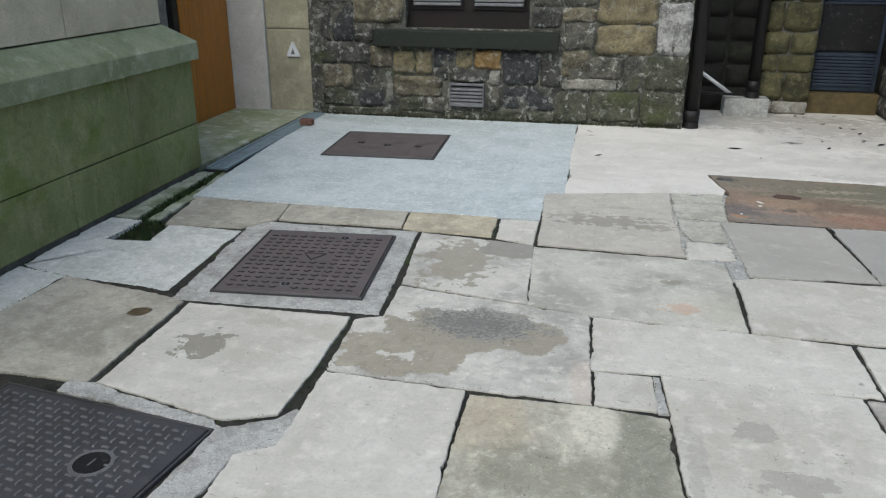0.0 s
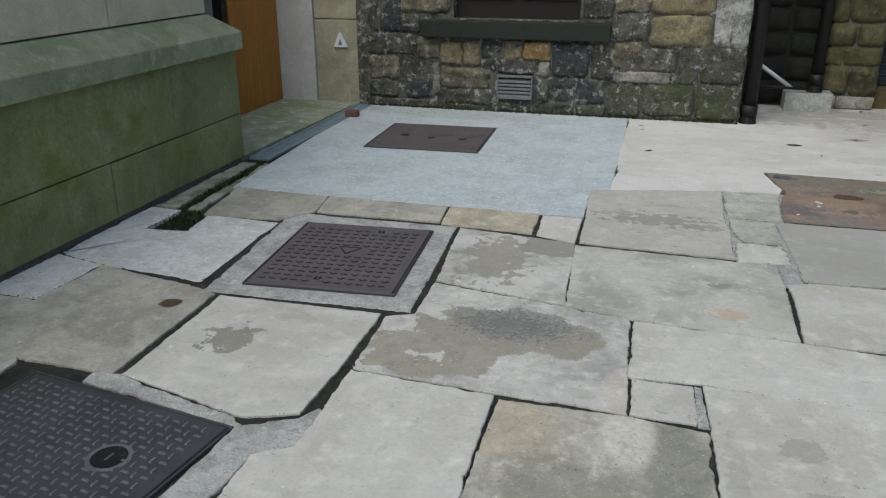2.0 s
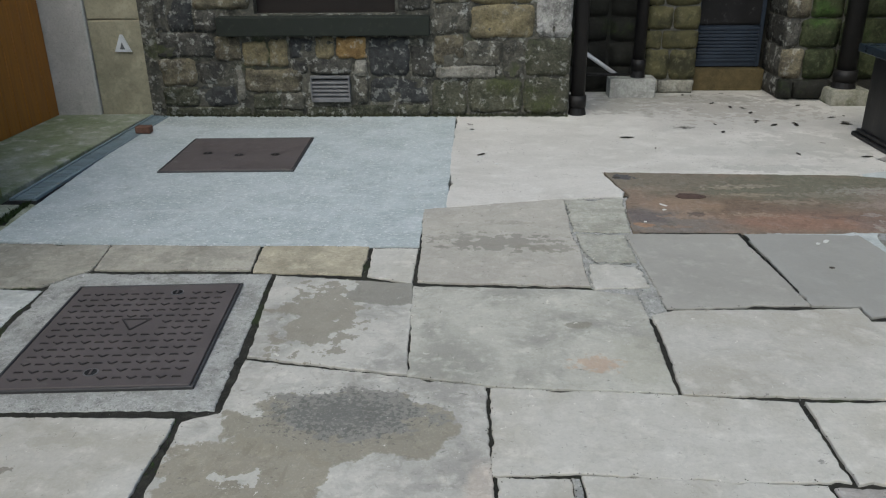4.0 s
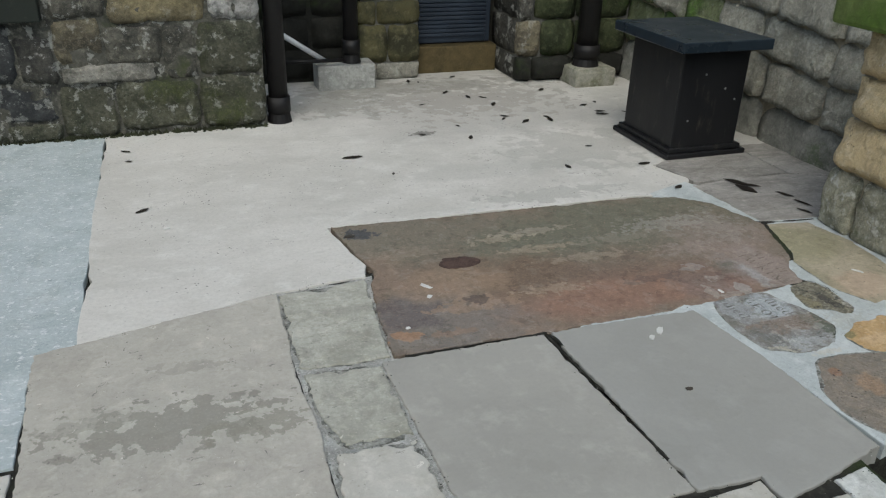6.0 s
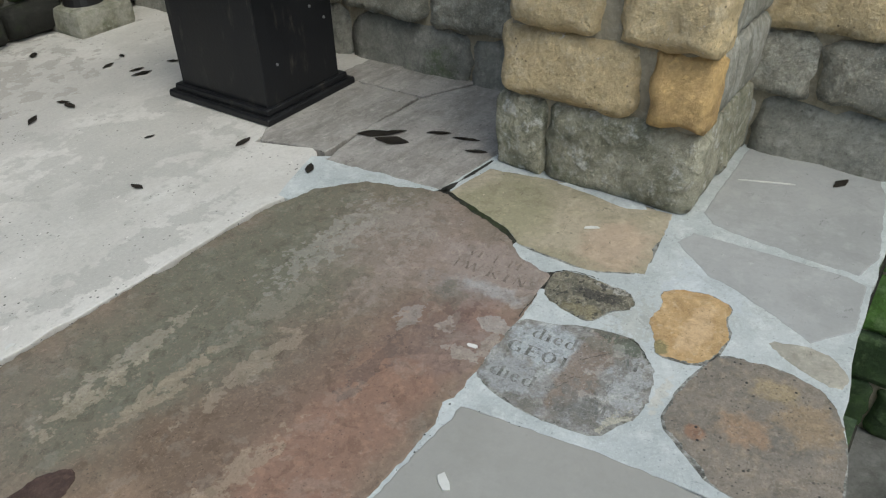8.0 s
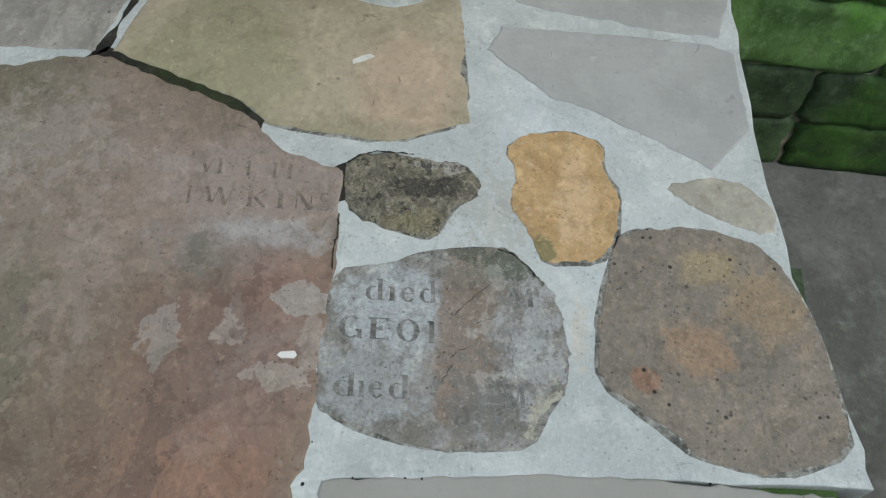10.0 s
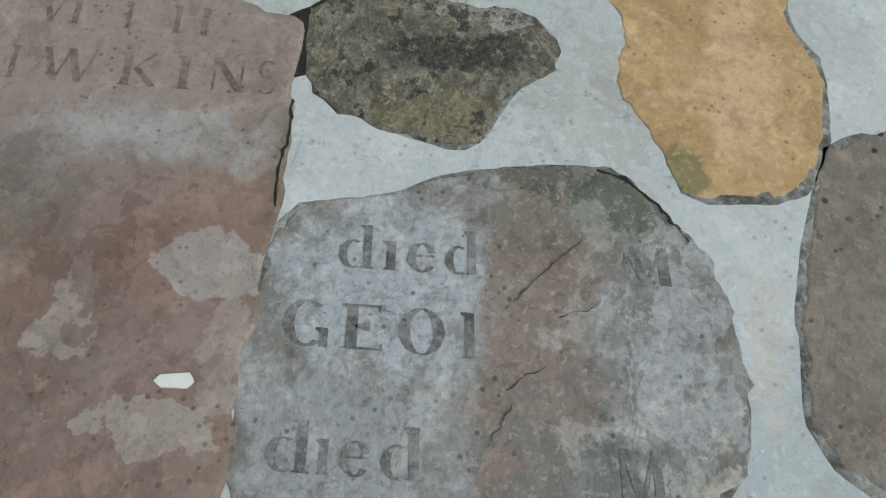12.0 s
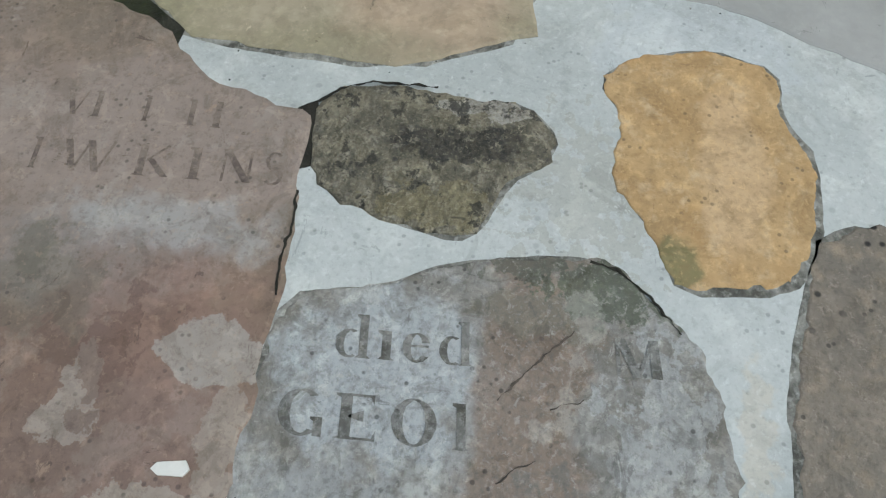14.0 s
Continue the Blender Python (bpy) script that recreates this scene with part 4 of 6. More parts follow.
# ---- iron covers ----
def cover(name, label, x0, x1, y0, y1, z, material, tread, holes, turn=0.0, pitch=0.036, chevron=False, cup_size=0.026):
    cx, cy = (x0 + x1) / 2, (y0 + y1) / 2
    w, d = (x1 - x0) / 2, (y1 - y0) / 2
    thing = tagged(anchor(name, cx, cy, z - 0.02), label, "manhole cover")
    part("plate", block(-w, w, -d, d, 0, 0.022, 0.003), material, thing)
    rim = bmesh.new()
    for a in ((-w - 0.014, w + 0.014, -d - 0.014, -d - 0.004), (-w - 0.014, w + 0.014, d + 0.004, d + 0.014), (-w - 0.014, -w - 0.004, -d - 0.004, d + 0.004), (w + 0.004, w + 0.014, -d - 0.004, d + 0.004)):
        box_into(rim, *a, 0, 0.021, 0.002)
    part("rim", rim, iron_dark, thing)
    if tread:
        verts, faces = [], []
        for i in range(int(2 * w / pitch) - 1):
            for j in range(int(2 * d / pitch) - 1):
                px, py = -w + pitch * (i + 1), -d + pitch * (j + 1)
                if any(abs(px - hx) < 0.05 and abs(py - hy) < 0.05 for hx, hy in holes) or (chevron and abs(px) < 0.075 and -0.02 < py < 0.11):
                    continue
                if chevron:
                    bars = [(0.0, 0.0, 0.0175, 0.0032, 0.0)] if (i + j) % 2 else [(-0.0085, 0.0, 0.0125, 0.003, -0.75), (0.0085, 0.0, 0.0125, 0.003, 0.75)]
                else:
                    bars = [(0.0, 0.0, 0.0135, 0.0045, 0.0 if (i + j) % 2 else 1.5708)]
                for ox, oy, lx, ly, turned in bars:
                    k = len(verts)
                    c, s_ = math.cos(turned), math.sin(turned)
                    for zz, s in ((0.0221, 1.0), (0.0262, 0.7)):
                        for sx, sy in ((-1, -1), (1, -1), (1, 1), (-1, 1)):
                            u, w_ = sx * lx * s, sy * ly * s
                            verts.append((px + ox + u * c - w_ * s_, py + oy + u * s_ + w_ * c, zz))
                    faces += [(k + 4, k + 5, k + 6, k + 7)] + [(k + q, k + (q + 1) % 4, k + 4 + (q + 1) % 4, k + 4 + q) for q in range(4)]
        me = bpy.data.meshes.new("tread")
        me.from_pydata(verts, [], faces)
        me.materials.append(iron_tread if chevron else iron_highlit)
        t = new("tread", me)
        t.parent = thing
        tagged(t, kind="stuff")
    for hx, hy in holes:
        bm = bmesh.new()
        tube_into(bm, (hx, hy, 0.0205), (hx, hy, 0.0232), cup_size, 18)
        cup = part("keyhole_cup", bm, iron_highlit if tread else iron_cover, thing)
        bm = bmesh.new()
        tube_into(bm, (hx, hy, 0.0234), (hx, hy, 0.0242), cup_size * 0.8, 16)
        part("keyhole", bm, iron_black, cup)
        part("lifting_bar", block(hx - 0.004, hx + 0.004, hy - 0.018, hy + 0.018, 0.0243, 0.0262, 0.001), iron_cover, cup)
    if chevron:
        tri = bmesh.new()
        ends = ((-0.055, 0.085), (0.055, 0.085), (0.0, 0.0))
        for (ax, ay), (bx, by) in zip(ends, ends[1:] + ends[:1]):
            tube_into(tri, (ax, ay, 0.0225), (bx, by, 0.0225), 0.0045, 6)
        part("cast_triangle", tri, iron_tread, thing)
    thing.rotation_euler = (0, 0, radians(turn))
    return thing


flag(grit_concrete, [(-1.215, 3.29), (-0.275, 3.31), (-0.195, 2.27), (-1.125, 2.235)], -0.006, "gritty concrete surround of an iron cover", gap=0.0)
cover("manhole_cover", "chequered brown-grey iron manhole cover in concrete", -1.01, -0.35, 2.375, 3.155, 0.004, iron_cover, True, [(0.09, 0.32), (-0.03, -0.3)], 4.5, 0.05, True)
cover("manhole_cover", "plain rusty iron manhole cover in blue-grey concrete", -1.37, -0.55, 4.805, 5.58, 0.008, iron_cover, False, [(-0.22, 0.0), (0.0, -0.05), (0.24, -0.05)], 2.5, cup_size=0.036)
cover("manhole_cover", "dark chequered iron manhole cover with a lifting hole", -1.33, -0.52, 0.82, 1.40, 0.002, iron_dark, True, [(0.19, 0.03)], -8.0, cup_size=0.066)

# the last two flags beside the pit
flag(flag_pale, [(1.63, 1.18), (2.3, 1.18), (2.31, 0.74), (1.63, 0.74)])
flag(flag_green, [(2.32, 2.38), (2.42, 2.38), (2.42, 0.74), (2.32, 0.74)], -0.002)

# dark open cracks round the fragments
for corners in ([(3.175, 4.4), (3.215, 4.36), (3.12, 4.09), (3.075, 4.03), (3.045, 4.03), (3.085, 4.1)], [(2.99, 3.886), (3.002, 3.868), (2.925, 3.853), (2.918, 3.868)], [(3.18, 4.39), (3.3, 4.365), (3.45, 4.345), (3.45, 4.337), (3.3, 4.345), (3.2, 4.355)],
                [(1.905, 3.8), (1.925, 3.79), (1.94, 3.68), (1.93, 3.67)], [(1.42, 3.824), (1.9, 3.822), (1.9, 3.815), (1.42, 3.812)],
                [(1.892, 3.8), (1.9, 3.8), (1.948, 3.17), (1.94, 3.17)]):
    part("crack_filling", slab_mesh(corners, 0.0012, 0.02, 0.0, 0.001, 0.003, 0.01, corners[0][1] * 9), soil, pavement, "dark mossy crack between stones")

# ---- walls ----
def rock(x0, x1, z0, z1, proud=0.03, seed=0.0, nx=4, nz=3, round_=0.35, rough=0.012, lip=0.3, ragged=0.008, tilt=0.0):
    """A rock-faced stone: its face looks along -y, its back lies at y = 0."""
    bm = bmesh.new()
    w, h = x1 - x0, z1 - z0
    rows = []
    for j in range(nz + 1):
        row = []
        for i in range(nx + 1):
            u, v = i / nx, j / nz
            edge_ = min(u, 1 - u) * w, min(v, 1 - v) * h
            e = min(edge_)
            soft = min(1.0, e / (round_ * min(w, h) + 1e-6))
            bulge = proud * (lip + (1 - lip) * math.sin(soft * math.pi / 2)) if e > 1e-6 else proud * lip * (0.9 if tilt and j == 0 else 0.6)
            bulge *= 1 - tilt * v ** 1.5
            n = noise.noise(Vector((x0 + u * w + seed, seed * 1.7, z0 + v * h)) * 6) + 0.45 * noise.noise(Vector((x0 + u * w + seed, seed * 1.3, (z0 + v * h) * 1.7)) * 19)
            k = 0.045 * min(w, h)
            cu = (0.5 - u) * 2 if (i in (0, nx) and j in (0, nz)) else 0.0
            cv = (0.5 - v) * 2 if (i in (0, nx) and j in (0, nz)) else 0.0
            jx = noise.noise(Vector((u * 3 + seed, v * 3, 2.0))) * 0.05 * min(w, 2 * h) * (1 if 0 < i < nx else 0.6)
            jz = noise.noise(Vector((u * 3 + seed, v * 3, 7.0))) * 0.07 * h * (1 if 0 < j < nz else 0.7)
            wx, wz = x0 + u * w, z0 + v * h
            jx += noise.noise(Vector((wx * 17, wz * 17, seed))) * ragged
            jz += noise.noise(Vector((wx * 17, wz * 17, seed + 5))) * ragged
            row.append(bm.verts.new((wx + cu * k + jx, -bulge - n * rough * (1 if e > 1e-6 else 0.2), wz + cv * k + jz)))
        rows.append(row)
    for j in range(nz):
        for i in range(nx):
            bm.faces.new((rows[j][i], rows[j][i + 1], rows[j + 1][i + 1], rows[j + 1][i]))
    rim = [rows[0][i] for i in range(nx)] + [rows[j][nx] for j in range(nz)] + [rows[nz][i] for i in range(nx, 0, -1)] + [rows[j][0] for j in range(nz, 0, -1)]
    back_ = [bm.verts.new((v.co.x, 0.03, v.co.z)) for v in rim]
    m = len(rim)
    for i in range(m):
        bm.faces.new((rim[i], back_[i], back_[(i + 1) % m], rim[(i + 1) % m]))
    return bm


def set_stone(parent, origin, facing, x0, x1, z0, z1, material, name="stone_block", proud=0.03, seed=0.0, nx=4, nz=3, round_=0.35, rough=0.012, label="", lip=0.3, ragged=0.008, tilt=0.0, warp=None):
    """facing: degrees about z by which the stone's face turns from looking along -y."""
    bm = rock(x0, x1, z0, z1, proud, seed, nx, nz, round_, rough, lip, ragged, tilt)
    if warp:
        for v in bm.verts:
            v.co.z += warp(v.co.x, v.co.z)
    ob = mesh_object(name, bm, material, smooth=True)
    ob.matrix_world = Matrix.Translation(origin) @ Matrix.Rotation(radians(facing), 4, "Z")
    ob.parent = parent
    if label:
        ob["label"] = label
    return ob


# far rubble wall with its window
FAR = 6.33
bm = bmesh.new()
for a in ((-2.0, -1.1, FAR - 0.008, FAR + 0.45, -0.1, 2.6), (-0.02, 1.31, FAR - 0.008, FAR + 0.45, -0.1, 2.6), (-1.1, -0.02, FAR - 0.008, FAR + 0.45, -0.1, 0.78), (-1.1, -0.02, FAR, FAR + 0.45, 2.2, 2.6)):
    box_into(bm, *a)
wall_far = tagged(mesh_object("wall_north", bm, joint_rubble), "rubble stone wall of mixed dark and buff blocks", "wall", kind="structure")
ROWS_LOW = [(-1.89, -1.2, 0.0, 0.07, "m"), (-1.19, -0.78, -0.01, 0.045, "m"), (-0.75, -0.4, -0.01, 0.07, "m"), (-0.39, -0.03, 0.0, 0.085, "m"), (-0.02, 0.24, 0.0, 0.09, "m"),
            (-1.89, -1.6, 0.08, 0.23, "m"), (-1.59, -1.3, 0.08, 0.24, "k"), (-1.17, -0.95, 0.05, 0.18, "m"), (-0.94, -0.76, 0.05, 0.18, "g"),
            (-0.35, -0.25, 0.1, 0.31, "g"), (-0.24, 0.24, 0.1, 0.3, "k"), (0.25, 0.52, 0.0, 0.28, "m"), (0.53, 0.95, 0.03, 0.285, "m")]
ROWS_MID = [(-1.89, -1.6, 0.24, 0.45, "t"), (-1.59, -1.3, 0.25, 0.42, "d"), (-1.29, -1.23, 0.12, 0.36, "p"), (-1.22, -0.77, 0.19, 0.37, "t"), (-1.89, -1.44, 0.46, 0.64, "d"),
            (-1.43, -1.23, 0.43, 0.62, "t"), (-1.22, -1.02, 0.39, 0.58, "y"), (-1.01, -0.86, 0.39, 0.59, "y"), (-0.85, -0.66, 0.45, 0.61, "k"), (-0.65, -0.5, 0.45, 0.61, "y"),
            (-0.49, -0.25, 0.45, 0.61, "o"), (-0.84, -0.72, 0.33, 0.44, "d"), (-0.71, -0.37, 0.33, 0.44, "d"), (-0.35, -0.25, 0.32, 0.44, "p"), (-0.24, 0.08, 0.31, 0.61, "k")]
ROWS_RIGHT = [(0.09, 0.26, 0.31, 0.54, "d"), (0.27, 0.5, 0.395, 0.62, "t"), (0.28, 0.74, 0.295, 0.385, "p"), (0.51, 0.79, 0.395, 0.58, "g"), (0.8, 0.965, 0.3, 0.58, "g"),
              (0.27, 0.54, 0.63, 0.85, "g"), (0.55, 1.03, 0.6, 0.84, "y"), (0.55, 1.03, 0.85, 1.22, "y"), (0.0, 0.54, 0.98, 1.22, "g"), (0.26, 0.54, 0.86, 0.97, "t"), (0.0, 0.25, 0.81, 0.97, "d"),
              (1.04, 1.31, 0.6, 1.02, "w"), (1.04, 1.31, 1.03, 1.3, "g"), (0.97, 1.31, 0.31, 0.59, "m"), (0.96, 1.31, 0.01, 0.3, "m")]
ROWS_LEFT = [(-1.89, -1.79, 0.65, 0.95, "d"), (-1.78, -1.58, 0.65, 0.96, "k"), (-1.57, -1.12, 0.82, 1.1, "t"), (-1.57, -1.4, 0.65, 0.81, "d"), (-1.89, -1.58, 0.97, 1.2, "d"), (-1.57, -1.12, 1.11, 1.3, "g")]
for k, (x0, x1, z0, z1, c) in enumerate(ROWS_LOW + ROWS_MID + ROWS_RIGHT + ROWS_LEFT):
    set_stone(wall_far, (0, FAR, 0), 0, x0 + 0.002, x1 - 0.002, z0 + 0.001, z1 - 0.001, RUBBLE[c], "rubble_stone", (0.024 if c != "k" else 0.016) + 0.006 * math.sin(k * 1.7), k * 3.1, 10, 8, 0.12, 0.028, lip=0.88, ragged=0.016)
random.seed(9)
z = 1.23
while z < 2.35:
    h = random.uniform(0.2, 0.3)
    x = -1.9
    while x < 1.25:
        w = min(random.uniform(0.3, 0.6), 1.31 - x)
        if z > 2.3 or x > 0.0 or x + w < -1.1:
            set_stone(wall_far, (0, FAR, 0), 0, x + 0.008, x + w - 0.008, z + 0.008, z + h - 0.008, RUBBLE[random.choice("ytgtgy")], "rubble_stone", 0.03, x * 5 + z)
        x += w
    z += h
# return of that wall into the recess
for k, (z0, z1) in enumerate([(0.0, 0.3), (0.3, 0.6), (0.6, 1.02), (1.02, 1.35), (1.35, 1.7), (1.7, 2.1)]):
    set_stone(wall_far, (1.31, 0, 0), 90, FAR + 0.02, FAR + 0.44, z0 + 0.006, z1 - 0.006, RUBBLE["g"], "rubble_stone", 0.02, k * 1.9 + 50)

sill = tagged(anchor("window_sill", -0.57, FAR, 0.62), "dark green-black painted stone window sill", "window sill", kind="structure")
bm = block(-1.38, 0.24, FAR - 0.085, FAR + 0.2, 0.625, 0.785, 0.008, 2)
for v in bm.verts:
    if v.co.y < FAR and v.co.z > 0.7:
        v.co.z -= 0.02
piece("sill_stone", bm, sill_green, sill)
window = tagged(anchor("window_1", -0.56, FAR + 0.1, 0.79), "dark brown boarded window with grey louvre vents", "window", kind="structure")
piece("window_frame", block(-1.1, -0.02, FAR + 0.09, FAR + 0.13, 0.78, 2.2), shutter_brown, window)
for x0, x1 in ((-1.06, -0.6), (-0.52, -0.06)):
    piece("panel", block(x0, x1, FAR + 0.07, FAR + 0.1, 0.93, 2.1, 0.006), shutter_brown, window)
    for zz in (0.985, 1.02, 1.055, 1.09, 1.125):
        b2 = block(x0 + 0.02, x1 - 0.02, FAR + 0.035, FAR + 0.07, zz, zz + 0.022, 0.003)
        for v in b2.verts:
            v.co.z -= (FAR + 0.07 - v.co.y) * 0.5
        piece("louvre_slat", b2, grey_louvre, window)

vent = tagged(anchor("wall_vent", -0.545, FAR - 0.03, 0.12), "grey slatted air vent in a stone wall", "vent")
piece("vent_back", block(-0.69, -0.4, FAR - 0.02, FAR + 0.0, 0.13, 0.31), iron_black, vent)
for a in ((-0.7, -0.39, 0.115, 0.135), (-0.7, -0.39, 0.3, 0.32)):
    piece("vent_frame", block(a[0], a[1], FAR - 0.05, FAR - 0.005, a[2], a[3], 0.003), grey_louvre, vent)
for a in ((-0.7, -0.688), (-0.402, -0.39)):
    piece("vent_frame", block(a[0], a[1], FAR - 0.05, FAR - 0.005, 0.135, 0.3, 0.002), grey_louvre, vent)
for i in range(5):
    zz = 0.145 + i * 0.031
    b2 = block(-0.688, -0.402, FAR - 0.048, FAR - 0.018, zz, zz + 0.016, 0.002)
    for v in b2.verts:
        v.co.z += (v.co.y - FAR + 0.018) * 0.45
    piece("slat", b2, grey_louvre, vent)

# left building: green plinth, ledge, ashlar above
bm = bmesh.new()
box_into(bm, -3.2, -2.05, -7.0, 4.22, -0.1, 0.75)
box_into(bm, -3.2, -2.15, -7.0, 4.22, 0.75, 1.9)
wall_left = tagged(mesh_object("wall_west", bm, joint_grey), "church wall with a green algae-covered plinth", "wall", kind="structure")
for y0, y1, z0, z1 in ((2.9, 4.24, 0.02, 0.318), (1.55, 2.895, 0.02, 0.32), (0.2, 1.545, 0.02, 0.322), (-1.2, 0.195, 0.02, 0.322), (3.5, 4.24, 0.32, 0.738), (1.9, 3.495, 0.322, 0.745), (0.3, 1.895, 0.324, 0.75), (-1.2, 0.295, 0.324, 0.75)):
    piece("plinth_block", block(-2.2, -2.03, y0, y1, z0, z1 - 0.004, 0.004), plinth_green, wall_left)
piece("plinth_block", block(-2.2, -2.03, -7, -1.21, 0.02, 0.745, 0.004), plinth_green, wall_left)
for y0, y1 in ((2.2, 4.27), (0.1, 2.195), (-7.0, 0.095)):
    bm = bmesh.new()
    prof = [(-2.2, 0.742), (-1.99, 0.738), (-1.985, 0.742), (-1.985, 0.845), (-1.99, 0.853), (-2.13, 0.965), (-2.2, 0.972)]
    ends_ = [[bm.verts.new((x, yy, z)) for x, z in prof] for yy in (y0, y1)]
    if y1 > 4:
        for v in ends_[1]:
            if v.co.z > 0.9:
                v.co.y -= 0.15
    n = len(prof)
    for i in range(n):
        bm.faces.new((ends_[0][i], ends_[1][i], ends_[1][(i + 1) % n], ends_[0][(i + 1) % n]))
    bm.faces.new(ends_[0][::-1]), bm.faces.new(ends_[1])
    piece("ledge_stone", bm, ledge_green, wall_left, "sloping green-tinged ledge stone")
for z0, z1, cuts in ((0.975, 1.42, (4.1, 3.18, 2.35, 1.4, 0.3)), (1.425, 1.9, (4.1, 3.6, 2.7, 1.8, 0.8)), (1.905, 1.95, (4.1, 3.2, 2.3, 1.3, 0.3))):
    for a, b in zip(cuts, cuts[1:]):
        piece("ashlar_block", block(-2.3, -2.13, b + 0.003, a - 0.003, z0, z1, 0.003), ashlar, wall_left)
piece("ashlar_face", block(-2.3, -2.133, -7, 0.29, 0.975, 1.95), ashlar, wall_left)

# porch: reveal wall coloured dark for shade, orange door, pale jamb, buff column
porch = tagged(mesh_object("wall_porch", block(-3.3, -2.86, 4.22, 6.9, -0.1, 2.4), shade_stone), "porch wall behind a church corner, coloured dark for shade", "wall", kind="structure")
piece("jamb", block(-2.84, -2.42, 6.3, 6.75, 0.0, 2.4, 0.01), render_white, porch, "pale rendered door jamb")
door = tagged(anchor("door_1", -2.8, 5.9, 0.01), "orange varnished boarded door, closed", "door", kind="structure")
piece("door_edge", block(-2.85, -2.77, 5.36, 5.44, 0.01, 2.1), door_dark, door, "black door post")
for i in range(6):
    y0 = 5.45 + i * 0.14
    piece("board", block(-2.84, -2.76, y0, y0 + 0.137, 0.012, 2.08, 0.004), door_orange, door)
column = tagged(anchor("stone_column", -2.2, 6.45, 0.0), "buff stone door column darkened near the ground", "column", kind="structure")
for z0, z1 in ((0.0, 0.745), (0.75, 1.5), (1.505, 2.3), (2.305, 2.6)):
    piece("column_stone", block(-2.415, -1.96, 6.325, 6.8, z0, z1, 0.012, 2), column_stone, column)
mark = tagged(anchor("wall_plate", -2.16, 6.31, 0.5), "small white triangular plate on a stone column", "plate")
for name, half, low, high, face, mat in (("bracket_plate", 0.066, 0.505, 0.635, 6.308, plastic_white), ("dark_mark", 0.02, 0.525, 0.575, 6.305, grey_louvre)):
    bm = bmesh.new()
    back_, fore = ([bm.verts.new((-2.16 + u * half, y, z)) for u, z in ((-1, low), (1, low), (0.12, high), (-0.12, high))] for y in (6.327, face))
    bm.faces.new(back_[::-1]), bm.faces.new(fore)
    for i in range(4):
        bm.faces.new((back_[i], back_[(i + 1) % 4], fore[(i + 1) % 4], fore[i]))
    bmesh.ops.recalc_face_normals(bm, faces=bm.faces[:])
    piece(name, bm, mat, mark)
step = tagged(mesh_object("threshold", slab_mesh([(-2.86, 4.2), (-2.07, 4.26), (-2.02, 6.33), (-2.86, 6.33)], 0.012, 0.06, 0.0, 0.01, 0.004, 0.08, 5.0),
              stone("green_grey_threshold_stone", (0.28, 0.295, 0.23), (0.17, 0.20, 0.11), (0.46, 0.46, 0.42), vary=0.0, patch=1.8, bump=0.4)), "green-grey stone threshold slab in the porch", "threshold", kind="structure")
drain = tagged(anchor("channel_drain", -1.95, 5.3, -0.02), "blue-grey metal channel drain along a porch", "drain")
piece("channel", block(-2.02, -1.86, 4.27, 6.33, -0.03, -0.012), iron_dark, drain)
for x0 in (-2.02, -1.885):
    piece("edge_rail", block(x0, x0 + 0.022, 4.27, 6.33, -0.012, 0.004, 0.002), drain_blue, drain)
for i in range(4):
    y0 = 4.28 + i * 0.513
    g = bmesh.new()
    box_into(g, -1.995, -1.89, y0, y0 + 0.506, -0.012, -0.004)
    for k in range(16):
        yy = y0 + 0.015 + k * 0.031
        box_into(g, -1.99, -1.895, yy, yy + 0.016, -0.004, 0.001)
    piece("grating", g, drain_blue, drain)
brick = tagged(mesh_object("loose_brick", block(-1.90, -1.79, 5.72, 5.79, 0.004, 0.055, 0.006), brick_red), "small broken red brick beside the drain", "brick")

# right gritstone wall, the pit below it and the pier
EAST = 4.0
wall_right = tagged(mesh_object("wall_east", block(EAST, EAST + 0.4, -7.0, 7.6, -1.1, 1.56), joint_tan), "coursed gritstone wall, mossy and weathered", "wall", kind="structure")
random.seed(21)


def course_rise(x, z):
    """The courses climb a little towards the far corner of the yard."""
    return 0.085 * max(0.0, -x - 5.0) * max(0.0, min(1.0, z / 0.42)) * max(0.0, min(1.0, (1.3 - z) / 0.5))


courses = [(-1.02, -0.8), (-0.8, -0.58), (-0.58, -0.33), (-0.33, -0.12), (-0.12, 0.205), (0.205, 0.425), (0.425, 0.64), (0.64, 0.86), (0.86, 1.08), (1.08, 1.3), (1.3, 1.55)]
CUTS = {4: (6.95, 6.4, 5.95, 5.4, 4.77, 4.3, 3.66, 3.2, 2.75, 2.3, 2.0), 5: (6.95, 6.5, 6.05, 5.6, 5.43, 4.98, 4.55, 3.98, 3.5, 2.9, 2.4, 2.0), 6: (6.95, 6.62, 6.25, 5.9, 5.52, 4.97, 4.55, 3.9, 3.3, 2.8, 2.3, 2.0), 7: (6.95, 6.28, 5.75, 5.42, 4.93, 4.45, 3.9, 3.4, 2.7, 2.0)}
